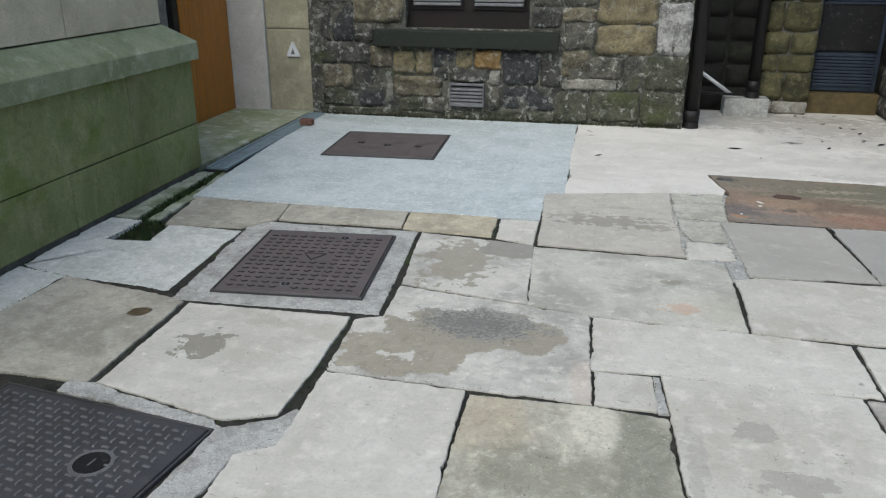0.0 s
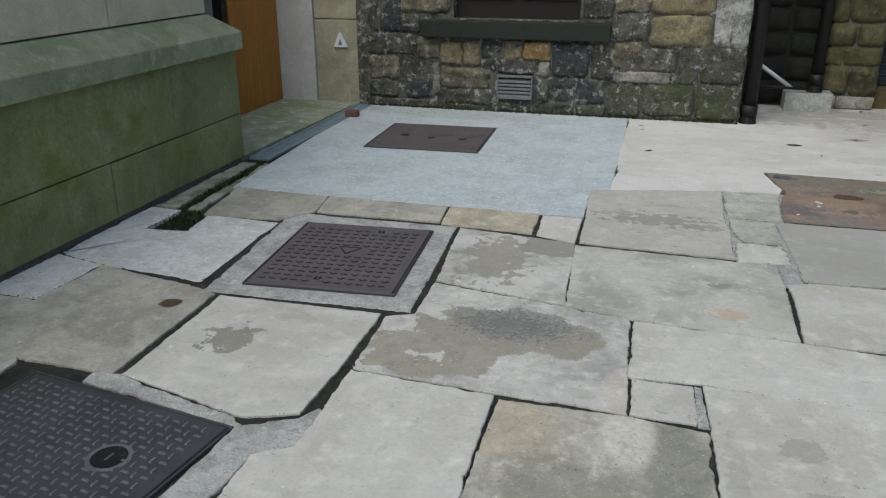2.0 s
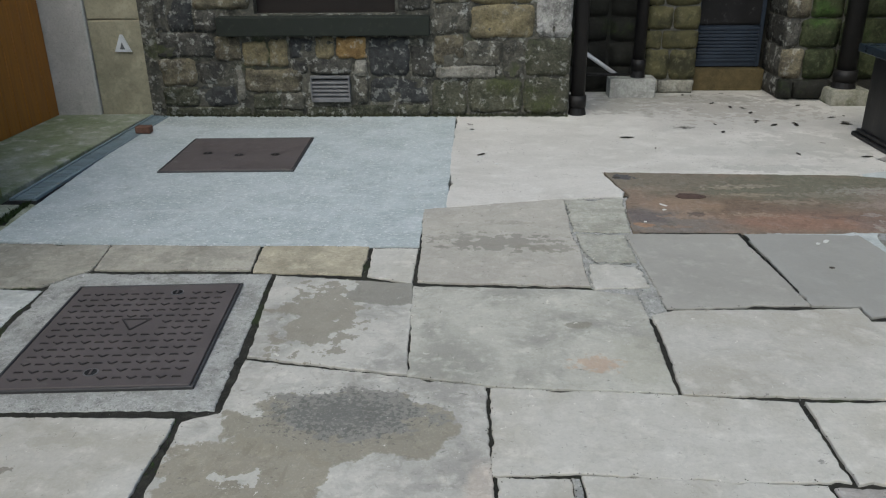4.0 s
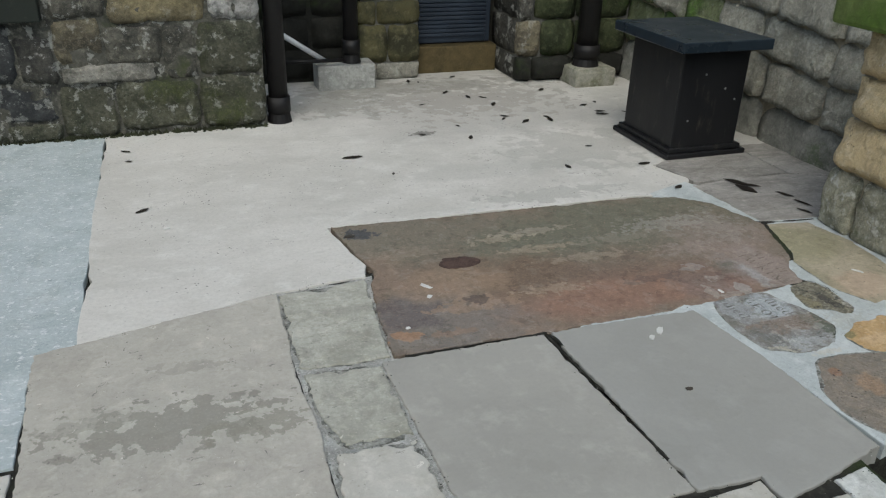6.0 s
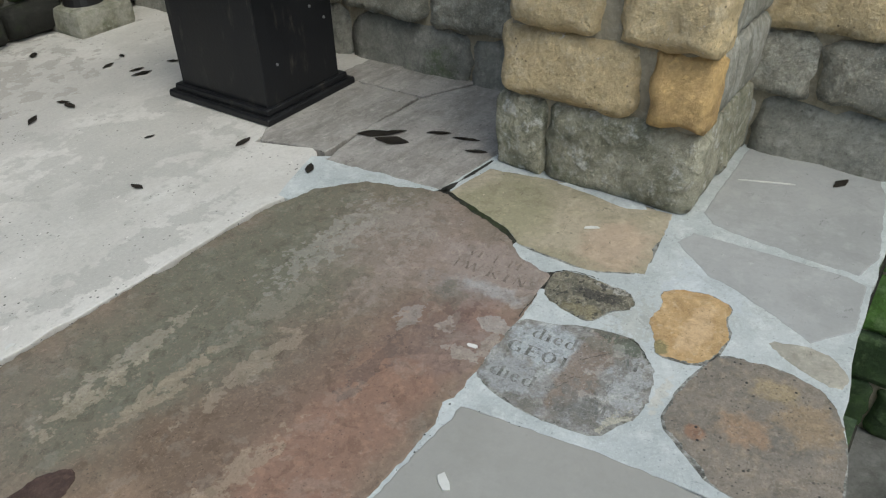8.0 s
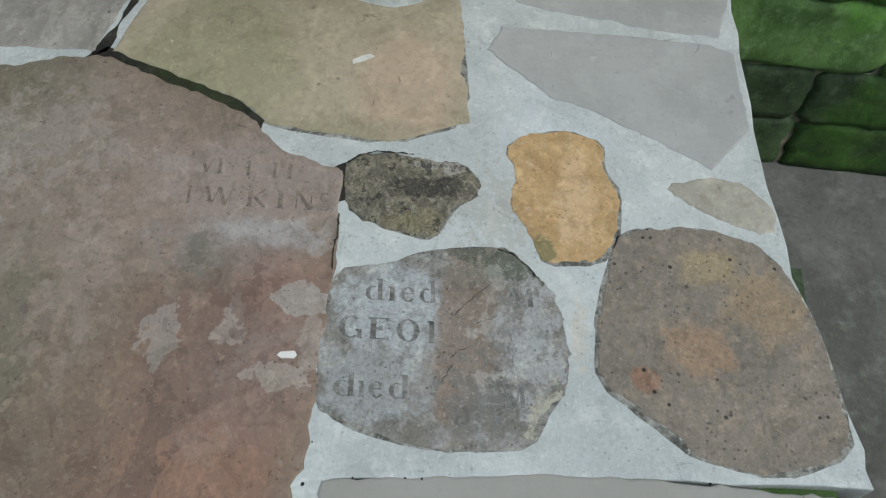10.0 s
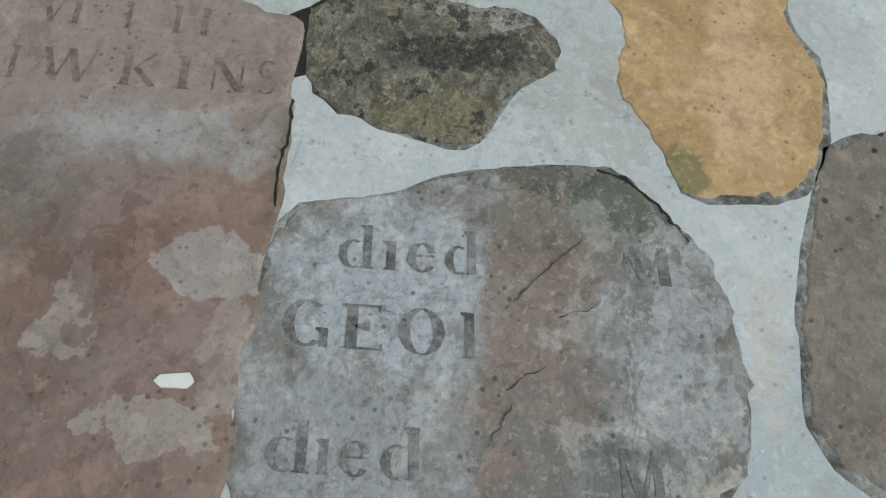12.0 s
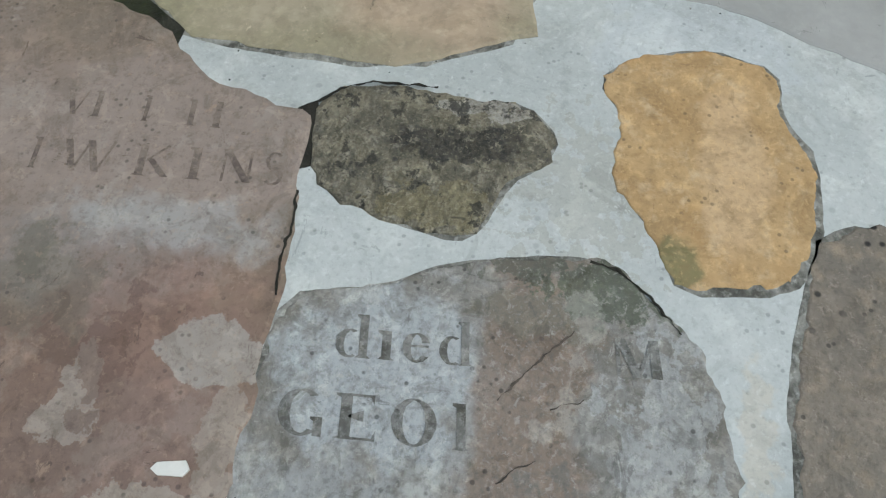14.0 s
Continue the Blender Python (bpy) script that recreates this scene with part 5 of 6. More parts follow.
for j, (z0, z1) in enumerate(courses):
    if j in CUTS:
        cuts = sorted(CUTS[j])
    else:
        cuts = [-0.5 if z1 <= 0.01 else 2.0]
        while cuts[-1] < (3.2 if z1 <= -0.1 else 6.95):
            cuts.append(cuts[-1] + random.uniform(0.32, 0.55))
    for ya, yb in zip(cuts, cuts[1:]):
        mid = (ya + yb) / 2
        sunk = z1 <= 0.21 and mid < 3.4
        if z1 <= -0.5:
            mat = block_pit
        elif z1 <= -0.3:
            mat = block_algae if j == 2 else block_pit
        elif j == 3:
            mat = block_algae
        elif sunk:
            mat = random.choice((block_grey, RUBBLE["p"], block_damp))
        elif mid > 5.2 and (z0 > 0.8 or (mid > 5.9 and z0 > 0.2)) and random.random() < 0.75:
            mat = block_moss
        elif z0 < 0.1:
            mat = block_damp
        elif mid < 3.9:
            mat = block_gold if j % 2 == 0 else block_grey
        else:
            mat = block_wall
        set_stone(wall_right, (EAST, 0, 0), -90, -yb + 0.006, -ya - 0.006, z0 + 0.004, z1 - (0.004 if sunk else 0.018), mat, "gritstone_block", 0.022 if sunk else 0.05 + 0.01 * math.sin(j * 3 + mid * 7), j * 7.7 + ya, 12, 8, 0.07, 0.014 if sunk else 0.02, lip=0.86, ragged=0.02, tilt=0.3 if sunk else 0.75, warp=course_rise)
bm = bmesh.new()
box_into(bm, 2.2, 2.9, 3.09, 3.4, -1.1, -0.02)
box_into(bm, 2.9, 4.0, 3.155, 3.4, -1.1, -0.02)
box_into(bm, 2.2, 2.45, -7.0, 3.09, -1.1, -0.02)
pit = tagged(mesh_object("wall_pit", bm, block_pit), "dark wet green stone sides of a sunken area", "wall", kind="structure")
tagged(mesh_object("floor_pit", block(2.4, 4.1, -7.0, 3.2, -1.2, -1.02), stone("wet_dark_pit_floor", (0.15, 0.15, 0.146), (0.09, 0.092, 0.086), (0.22, 0.22, 0.215), vary=0.0, patch=3, bump=0.6, wet=0.3, specks=0.2)), "dark wet floor of a sunken area", "floor", kind="structure")

pier = tagged(anchor("stone_pier", 3.7, 4.0, 0.0), "rock-faced golden sandstone pier with a mossy cap", "pier")
core = block(3.482, 4.0, 3.69, 4.29, -0.02, 0.84)
bmesh.ops.subdivide_edges(core, edges=core.edges[:], cuts=14, use_grid_fill=True)
for v in core.verts:
    v.co.x += 0.010 * noise.noise(v.co * 7) + 0.005 * noise.noise(v.co * 23)
    v.co.y += 0.010 * noise.noise(v.co * 6 + Vector((3, 1, 4)))
piece("core", core, joint_tan, pier, "sandy mortar smeared between blocks", smooth=True)
front = [(0.0, 0.255, ((4.155, 4.335, block_lichen), (3.66, 4.15, block_lichen)), 0.06, 0.2),
         (0.262, 0.475, ((3.875, 4.325, block_gold), (3.655, 3.835, block_orange)), 0.074, 0.42),
         (0.48, 0.655, ((4.0, 4.285, block_gold), (3.645, 3.945, block_gold)), 0.08, 0.42),
         (0.66, 0.84, ((4.09, 4.3, block_gold), (3.65, 4.06, block_orange)), 0.08, 0.42)]
for j, (z0, z1, cuts, proud, tilt) in enumerate(front):
    for y0, y1, mat in cuts:
        set_stone(pier, (3.5, 0, 0), -90, -y1, -y0, z0, z1, mat, "rock_faced_block", proud, j * 5.1 + y0 * 9, 16, 11, 0.22 if j else 0.1, 0.022, lip=0.6 if j else 0.9, ragged=0.011, tilt=tilt)
    for a, b in ((3.47, 3.7), (3.705, 3.99)):
        set_stone(pier, (0, 3.69, 0), 0, a + 0.002, b - 0.002, z0 + 0.003, z1 - 0.003, block_lichen if j == 0 else block_side, "dressed_block", 0.022, j * 3.3 + a, 10, 8, 0.08, 0.014, lip=0.85, ragged=0.018)
    set_stone(pier, (0, 4.28, 0), 180, -3.99, -3.46, z0 + 0.006, z1 - 0.006, block_gold if j else block_lichen, "rock_faced_block", 0.04, j * 2.3, 5, 4, 0.3, 0.015)
bm = block(3.36, 4.03, 3.56, 4.42, 0.84, 0.97, 0.02, 2)
for v in bm.verts:
    if v.co.z > 0.9:
        v.co.z += 0.06 * (v.co.x - 3.36)
piece("cap_stone", bm, cap_green, pier, "green mossy cap stone")
for ob in pier.children:
    if ob.name.startswith(("rock_faced", "dressed")):
        ob.matrix_parent_inverse = Matrix.Translation(pier.location).inverted()

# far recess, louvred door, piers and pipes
# the back of the recess gets its shade from this dark colour
recess = tagged(mesh_object("wall_recess", block(1.2, 2.3, 7.25, 7.6, -0.1, 2.6), shade_stone), "damp recess wall behind pipes, shade put in its dark colour", "wall", kind="structure")
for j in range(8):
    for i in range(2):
        set_stone(recess, (0, 7.25, 0), 0, 1.32 + i * 0.42, 1.72 + i * 0.42, 0.02 + j * 0.21, 0.22 + j * 0.21, shade_stone, "damp_block", 0.03, j * 2.0 + i)
pier_mid = tagged(mesh_object("wall_pier_mid", block(2.08, 2.48, 7.2, 7.7, -0.1, 2.6), joint_grey), "olive and buff stone pier beside a louvred door", "wall", kind="structure")
olive = stone("olive_stone_block", (0.085, 0.078, 0.036), (0.03, 0.03, 0.017), (0.15, 0.135, 0.08), vary=0.15, patch=4, bump=0.7, moss=0.2, mosscol=(0.10, 0.11, 0.04))
for j, (z0, z1) in enumerate([(0.0, 0.12), (0.12, 0.38), (0.38, 0.54), (0.54, 0.74), (0.74, 1.0), (1.0, 1.25), (1.25, 1.5), (1.5, 1.8), (1.8, 2.1)]):
    cut = 2.26 if j % 2 else 2.18
    for a, b in ((2.04, cut), (cut, 2.49)):
        set_stone(pier_mid, (0, 7.2, 0), 0, a + 0.004, b - 0.004, z0 + 0.005, z1 - 0.005, olive if j else block_grey, "stone_block", 0.025, j * 3 + a, 6, 5, 0.12, 0.02, lip=0.7)
    set_stone(pier_mid, (2.48, 0, 0), 90, 7.2, 7.42, z0 + 0.005, z1 - 0.005, olive, "stone_block", 0.012, j * 4.0)
louvred = tagged(anchor("door_2", 2.8, 7.38, 0.0), "dark blue louvred metal door on an ochre step", "door", kind="structure")
piece("door_step", block(2.47, 3.12, 7.3, 7.6, -0.02, 0.19, 0.01, 2), step_brown, louvred, "ochre stone door step")
piece("door_leaf", block(2.5, 3.09, 7.4, 7.45, 0.19, 2.1), door_dark, louvred)
for a, b in ((2.5, 2.535), (3.055, 3.09)):
    piece("door_stile", block(a, b, 7.375, 7.4, 0.2, 2.1, 0.004), door_blue, louvred)
for z0, z1 in ((0.2, 0.255), (0.565, 0.98), (1.34, 1.6)):
    piece("door_rail", block(2.535, 3.055, 7.38, 7.4, z0, z1, 0.004), door_blue if z0 < 0.3 else door_dark, louvred)
for base in (0.262, 0.99):
    for i in range(10):
        zz = base + i * 0.03
        b2 = block(2.537, 3.053, 7.365, 7.395, zz, zz + 0.02, 0.002)
        for v in b2.verts:
            v.co.z += (v.co.y - 7.395) * 0.5
        piece("louvre", b2, door_blue, louvred)
green_pier = stone("green_mossy_pier_block", (0.055, 0.065, 0.03), (0.018, 0.024, 0.01), (0.11, 0.115, 0.065), vary=0.2, patch=6, bump=0.9, depth=0.02, moss=0.4, mosscol=(0.05, 0.10, 0.02), grit=0.3, mott=(14.0, 0.5))
pier_right = tagged(mesh_object("wall_pier_right", block(3.14, 4.0, 6.95, 7.7, -0.1, 2.6), joint_grey), "mossy stone pier beside a downpipe", "wall", kind="structure")
for j, (z0, z1) in enumerate([(0.0, 0.17), (0.17, 0.42), (0.42, 0.66), (0.66, 0.86), (0.86, 1.1), (1.1, 1.4), (1.4, 1.7), (1.7, 2.1)]):
    cut = 3.3 if j % 2 else 3.24
    for i, (a, b) in enumerate(((3.12, cut), (cut, 3.56), (3.56, 3.98))):
        # the lowest course reuses the stone with shade in its colour
        mat = RUBBLE["t" if j % 2 else "d"] if i == 0 and j else green_pier if j else shade_stone
        set_stone(pier_right, (0, 6.95, 0), 0, a + 0.004, b - 0.004, z0 + 0.005, z1 - 0.005, mat, "stone_block", 0.04 if j else 0.08, j * 3 + a, 7, 5, 0.16, 0.025, lip=0.6)
    set_stone(pier_right, (3.14, 0, 0), -90, -7.44, -6.95, z0 + 0.005, z1 - 0.005, RUBBLE["d"], "stone_block", 0.02, j * 4.1)
# unseen slab, added only to keep sky light out of the recess
shade_roof = tagged(mesh_object("ceiling_recess", block(1.32, 4.0, 6.5, 7.7, 2.25, 2.45), shade_stone), "added unseen roof slab that shades a recess", "ceiling", kind="structure")
wall_back = tagged(mesh_object("wall_back", block(1.0, 4.4, 7.68, 8.0, -0.1, 2.7), plain_wall), "plain stone wall closing the yard", "wall", kind="structure")
wall_south = tagged(mesh_object("wall_south", block(-3.2, 4.4, -7.4, -7.0, -1.2, 1.5), plain_wall), "plain stone wall closing the yard", "wall", kind="structure")


def downpipe(x, y, r, top, label, foot=0.0):
    pipe = tagged(anchor("downpipe", x, y, 0.0), label, "drainpipe")
    bm = bmesh.new()
    tube_into(bm, (x, y, foot), (x, y, top), r, 18)
    piece("pipe", bm, pipe_black, pipe, smooth=True)
    for zz in (foot + 0.06, 1.2, 2.3):
        bm = bmesh.new()
        tube_into(bm, (x, y, zz), (x, y, zz + 0.09), r * 1.22, 18)
        piece("collar", bm, pipe_black, pipe, smooth=True)
    bm = bmesh.new()
    tube_into(bm, (x, y, foot), (x, y, foot + 0.055), r * 1.3, 18, r * 1.1)
    piece("shoe", bm, pipe_black, pipe)
    return pipe


downpipe(1.39, 6.38, 0.055, 2.6, "black cast-iron downpipe at a wall corner")
downpipe(1.97, 7.05, 0.05, 2.6, "black cast-iron downpipe in a dark recess", 0.17)
downpipe(3.6, 6.8, 0.075, 2.6, "thick black cast-iron downpipe on a concrete foot", 0.12)
foot = tagged(mesh_object("pipe_foot", block(3.46, 3.78, 6.66, 6.93, -0.01, 0.125, 0.03, 2), stone("lumpy_mortar_foot", (0.33, 0.32, 0.27), (0.18, 0.18, 0.13), vary=0.0, patch=7, bump=0.9, moss=0.2)), "lumpy pale mortar foot under a downpipe", "pipe foot")
tagged(mesh_object("concrete_block", block(1.73, 2.12, 6.98, 7.18, -0.01, 0.165, 0.014, 2), stone("pale_grey_concrete_block", (0.40, 0.40, 0.375), vary=0.0, patch=6, bump=0.4)), "pale grey concrete block beside a downpipe", "concrete block")
bm = bmesh.new()
tube_into(bm, (1.47, 6.93, 0.41), (1.79, 7.0, 0.19), 0.017, 12)
tagged(mesh_object("waste_pipe", bm, plastic_white, True), "white plastic waste pipe slanting to a drain", "pipe")
bm = bmesh.new()
tube_into(bm, (1.4, 6.98, 0.205), (1.9, 6.98, 0.2), 0.013, 10)
tagged(mesh_object("overflow_pipe", bm, pipe_black, True), "thin black pipe across a recess", "pipe")

# black metal pedestal box
cab = tagged(anchor("pedestal_box", 3.48, 5.45, 0.0), "black painted metal pedestal box with overhanging lid", "metal box")
piece("body", block(3.275, 3.672, 5.21, 5.69, 0.03, 0.57, 0.004), box_black, cab)
piece("base_flange", block(3.235, 3.73, 5.175, 5.74, 0.0, 0.03, 0.006), box_black, cab)
bm = bmesh.new()
box_into(bm, 3.255, 3.705, 5.195, 5.715, 0.03, 0.055, 0.004)
piece("skirting", bm, box_black, cab)
bm = block(3.2, 3.735, 5.125, 5.79, 0.57, 0.622, 0.004)
for v in bm.verts:
    if v.co.z > 0.6:
        v.co.z += 0.006 * (1 - abs(v.co.y - 5.465) / 0.36)
piece("lid", bm, lid_black, cab, "flat black lid with sky blue put in its colour")
for zz, xx in ((0.2, 3.35), (0.36, 3.55), (0.44, 3.42), (0.3, 3.62)):
    bm = bmesh.new()
    tube_into(bm, (xx, 5.2085, zz), (xx, 5.205, zz), 0.006, 8)
    piece("screw", bm, grey_louvre, cab)


# ---- carved words ----
def arc_strip(cx, cy, rx, ry, thick, thin, a0, a1, n=22):
    """A bowl of a carved letter: heavy at its sides, hair-thin at top and foot."""
    out = []
    for i in range(n):
        quad = []
        for k, inner in ((i, 0), (i, 1), (i + 1, 1), (i + 1, 0)):
            t = radians(a0 + (a1 - a0) * k / n)
            quad.append((cx + (rx - thick * inner) * math.cos(t), cy + (ry - thin * inner) * math.sin(t)))
        out.append(quad)
    return out


def upright(x, high, w, foot=True):
    out = [[(x - w / 2, 0), (x + w / 2, 0), (x + w / 2, high), (x - w / 2, high)], [(x - w * 0.95, high - 0.05), (x - w / 2, high - 0.1), (x - w / 2, high), (x - w * 0.95, high)]]
    if foot:
        out.append([(x - w * 0.9, 0), (x + w * 0.9, 0), (x + w * 0.5, 0.05), (x - w * 0.5, 0.05)])
    return out


def hair(xa, ya, xb, yb, w):
    return [[(xa - w / 2, ya), (xa + w / 2, ya), (xb + w / 2, yb), (xb - w / 2, yb)]]


def letter(c):
    """The strokes of an old fat-face letter in a unit box."""
    if c == "d":
        return arc_strip(0.42, 0.32, 0.40, 0.33, 0.24, 0.05, 60, 300) + upright(0.80, 1.0, 0.24)
    if c == "i":
        return upright(0.5, 0.66, 0.62)
    if c == "e":
        return arc_strip(0.5, 0.33, 0.46, 0.34, 0.27, 0.05, 20, 325) + [[(0.2, 0.33), (0.9, 0.33), (0.9, 0.38), (0.2, 0.38)]]
    if c == "G":
        return arc_strip(0.5, 0.5, 0.5, 0.52, 0.26, 0.06, 50, 310) + upright(0.86, 0.42, 0.18, False)
    if c == "E":
        return upright(0.24, 1.0, 0.27) + [[(0.3, 0.0), (0.95, 0.0), (0.95, 0.22), (0.86, 0.06), (0.3, 0.05)], [(0.3, 1.0), (0.9, 1.0), (0.9, 0.78), (0.82, 0.94), (0.3, 0.95)], [(0.3, 0.48), (0.66, 0.40), (0.66, 0.64), (0.3, 0.53)]]
    if c == "O":
        return arc_strip(0.5, 0.5, 0.5, 0.52, 0.25, 0.05, 0, 360, 36)
    if c == "M":
        return hair(0.12, 0, 0.14, 1, 0.08) + hair(0.5, 0, 0.2, 1, 0.2) + hair(0.5, 0, 0.84, 1, 0.08) + hair(0.88, 0, 0.86, 1, 0.2)
    if c == "V":
        return hair(0.5, 0, 0.15, 1, 0.22) + hair(0.5, 0, 0.86, 1, 0.08)
    if c == "W":
        return hair(0.3, 0, 0.1, 1, 0.13) + hair(0.3, 0, 0.5, 1, 0.05) + hair(0.7, 0, 0.5, 1, 0.13) + hair(0.7, 0, 0.92, 1, 0.05)
    if c == "K":
        return upright(0.2, 1.0, 0.2) + hair(0.3, 0.45, 0.85, 1, 0.08) + hair(0.88, 0, 0.42, 0.55, 0.2)
    if c == "N":
        return hair(0.12, 0, 0.12, 1, 0.08) + hair(0.86, 0, 0.14, 1, 0.24) + hair(0.88, 0, 0.88, 1, 0.08)
    if c == "S":
        return arc_strip(0.5, 0.73, 0.36, 0.29, 0.16, 0.06, 40, 250) + arc_strip(0.5, 0.27, 0.4, 0.29, 0.16, 0.06, -140, 90)
    return upright(0.5, 1.0, 0.8)


def carve(text, spans, base, slope, high, z, material, label):
    """One carved word: each letter between two places along the line, which runs towards -y."""
    start = spans[0][0]
    word = tagged(anchor("carved_text", base, start, z), label, "inscription")
    for c, (ya, yb) in zip(text, spans):
        bm = bmesh.new()
        for k, poly in enumerate(letter(c)):
            ring = []
            for u, v in poly:
                yy = ya + (yb - ya) * u
                x = base + slope * (start - yy) + high * v
                wob = 0.0007 * noise.noise(Vector((x * 260, yy * 260, 1.0)))
                ring.append(bm.verts.new((x + wob, yy + 0.12 * high * v + wob, z + 0.00004 * (k % 5))))
            face = bm.faces.new(ring)
            face.normal_update()
            if face.normal.z < 0:
                face.normal_flip()
        piece("letter", bm, material, word)
    return word


WORN = "worn carved word on a grey gravestone fragment"
carve("died", [(3.793, 3.764), (3.757, 3.745), (3.739, 3.714), (3.709, 3.682)], 2.740, 0.07, 0.038, 0.0021, carved, WORN)
carve("GEOI", [(3.823, 3.786), (3.778, 3.745), (3.735, 3.7), (3.686, 3.677)], 2.672, 0.055, 0.036, 0.0021, carved, WORN)
carve("died", [(3.815, 3.782), (3.778, 3.768), (3.763, 3.739), (3.734, 3.704)], 2.580, 0.06, 0.037, 0.0021, carved, WORN)
carve("M", [(3.571, 3.531)], 2.757, 0.05, 0.033, 0.0021, carved, "worn carved letter on a grey gravestone fragment")
carve("M", [(3.568, 3.535)], 2.592, 0.05, 0.036, 0.0021, carved, "worn carved letter on a grey gravestone fragment")
carve("IWKINS", [(4.115, 4.109), (4.09, 4.035), (4.018, 3.982), (3.965, 3.955), (3.937, 3.905), (3.898, 3.875)], 2.880, 0.066, 0.036, 0.0031, carved_red, "worn carved name on a red-brown gravestone")
carve("VIIII", [(4.112, 4.085), (4.08, 4.073), (4.03, 4.025), (3.986, 3.979), (3.961, 3.953)], 2.947, 0.03, 0.032, 0.0031, carved_red, "worn carved strokes on a red-brown gravestone")


def crack(points, wide, z, material, name="crack"):
    """A thin ragged crack along a line of places on the stones."""
    bm = bmesh.new()
    rows = []
    for (ax, ay), (bx, by) in zip(points, points[1:]):
        for k in range(14):
            t = k / 13
            x, y = ax + (bx - ax) * t, ay + (by - ay) * t
            x += 0.0022 * noise.noise(Vector((x * 140, y * 140, 2.0)))
            y += 0.0022 * noise.noise(Vector((x * 140, y * 140, 8.0)))
            w = wide * max(0.15, 0.55 + 0.9 * noise.noise(Vector((x * 90, y * 90, 5.0)))) / 2
            d = Vector((bx - ax, by - ay, 0)).normalized()
            rows.append([bm.verts.new((x - d.y * w * q, y + d.x * w * q, z)) for q in (-1, 1)])
    for a, b in zip(rows, rows[1:]):
        bm.faces.new((a[0], b[0], b[1], a[1]))
    bmesh.ops.recalc_face_normals(bm, faces=bm.faces[:])
    return part(name, bm, material, pavement, "thin dark crack in a stone")


crack_brown = stone("brown_crack_dirt", (0.10, 0.085, 0.07), (0.04, 0.035, 0.03), vary=0.0, patch=30, bump=0.3)
crack([(2.723, 3.658), (2.747, 3.641), (2.772, 3.62), (2.79, 3.603)], 0.002, 0.0023, crack_brown)
crack([(2.722, 3.617), (2.733, 3.592)], 0.0016, 0.0023, crack_brown)
crack([(2.659, 3.652), (2.672, 3.639), (2.68, 3.625)], 0.0018, 0.0023, crack_brown)
crack([(2.617, 3.662), (2.649, 3.647)], 0.002, 0.0023, crack_brown)
crack([(2.859, 3.594), (2.853, 3.57), (2.825, 3.537), (2.8, 3.517)], 0.004, 0.0023, soil)
crack([(2.892, 3.862), (2.857, 3.856), (2.821, 3.858), (2.786, 3.852)], 0.004, 0.0034, soil)
crack([(2.997, 3.867), (3.017, 3.849), (3.031, 3.819), (3.033, 3.753)], 0.005, 0.0046, soil)



# ---- leaves, flecks, moss ----
def leaf_mesh(length, width, seed):
    bm = bmesh.new()
    n = 13
    rows = []
    for i in range(n):
        u = i / (n - 1)
        half = width * math.sin(math.pi * min(0.99, max(0.01, u))) ** 0.8 * (0.85 + 0.4 * noise.noise(Vector((u * 4, seed, 0))))
        lift = 0.006 + 0.006 * noise.noise(Vector((u * 2, seed, 3)))
        rows.append([bm.verts.new(((u - 0.5) * length, s * half, max(0.0012, 0.35 * lift * (0.6 + 0.6 * abs(s))))) for s in (-1, 0, 1)])
    for a, b in zip(rows, rows[1:]):
        for k in range(2):
            bm.faces.new((a[k], b[k], b[k + 1], a[k + 1]))
    bmesh.ops.solidify(bm, geom=bm.faces[:], thickness=0.0008)
    return bm


random.seed(31)
LEAVES = [(1.66, 5.64, 0.11), (0.64, 5.2, 0.07), (2.12, 5.91, 0.05), (2.37, 5.8, 0.07), (2.69, 6.09, 0.05), (2.8, 6.01, 0.09), (2.96, 6.01, 0.08), (2.69, 5.23, 0.06), (2.54, 6.75, 0.08), (2.65, 6.61, 0.07),
          (2.75, 6.41, 0.08), (3.21, 6.67, 0.08), (3.31, 6.25, 0.07), (3.33, 6.04, 0.09), (0.55, 6.02, 0.06), (0.57, 5.86, 0.04), (3.08, 4.83, 0.07), (3.1, 5.17, 0.08), (3.88, 3.34, 0.08), (2.717, 6.146, 0.06), (1.801, 5.356, 0.04), (2.966, 6.061, 0.06), (2.74, 6.575, 0.06), (3.347, 6.097, 0.07), (2.38, 7.09, 0.07), (2.44, 7.05, 0.04), (2.73, 7.15, 0.06), (2.3, 6.5, 0.05), (2.95, 5.5, 0.04), (2.37, 6.02, 0.04), (3.5, 6.04, 0.06), (3.42, 6.3, 0.05)]
for k, (x, y, size) in enumerate(LEAVES):
    ob = mesh_object("dead_leaf", leaf_mesh(size, size * 0.22, k * 1.3), leaf_dark)
    ob.location, ob.rotation_euler = (x, y, 0.003), (0, 0, random.uniform(0, 6.3))
    tagged(ob, "small dark dead leaf flat on the paving", "leaf", group="dead leaves on the paving")
for k, (x, y, sx, sy, a) in enumerate([(3.4, 4.8, 0.15, 0.03, -1.0), (3.385, 4.72, 0.13, 0.034, -1.3), (3.44, 4.75, 0.09, 0.018, -0.7), (3.52, 4.61, 0.09, 0.016, -1.1), (3.53, 4.5, 0.1, 0.013, -1.3), (3.47, 4.42, 0.08, 0.014, -1.2)]):
    ob = mesh_object("dead_leaf", leaf_mesh(sx, sy, k * 2.3 + 40), leaf_dark)
    ob.location, ob.rotation_euler = (x, y, 0.004), (0, 0, a)
    tagged(ob, "broad dark rotting leaf on a grey flagstone", "leaf", group="dead leaves on the paving")
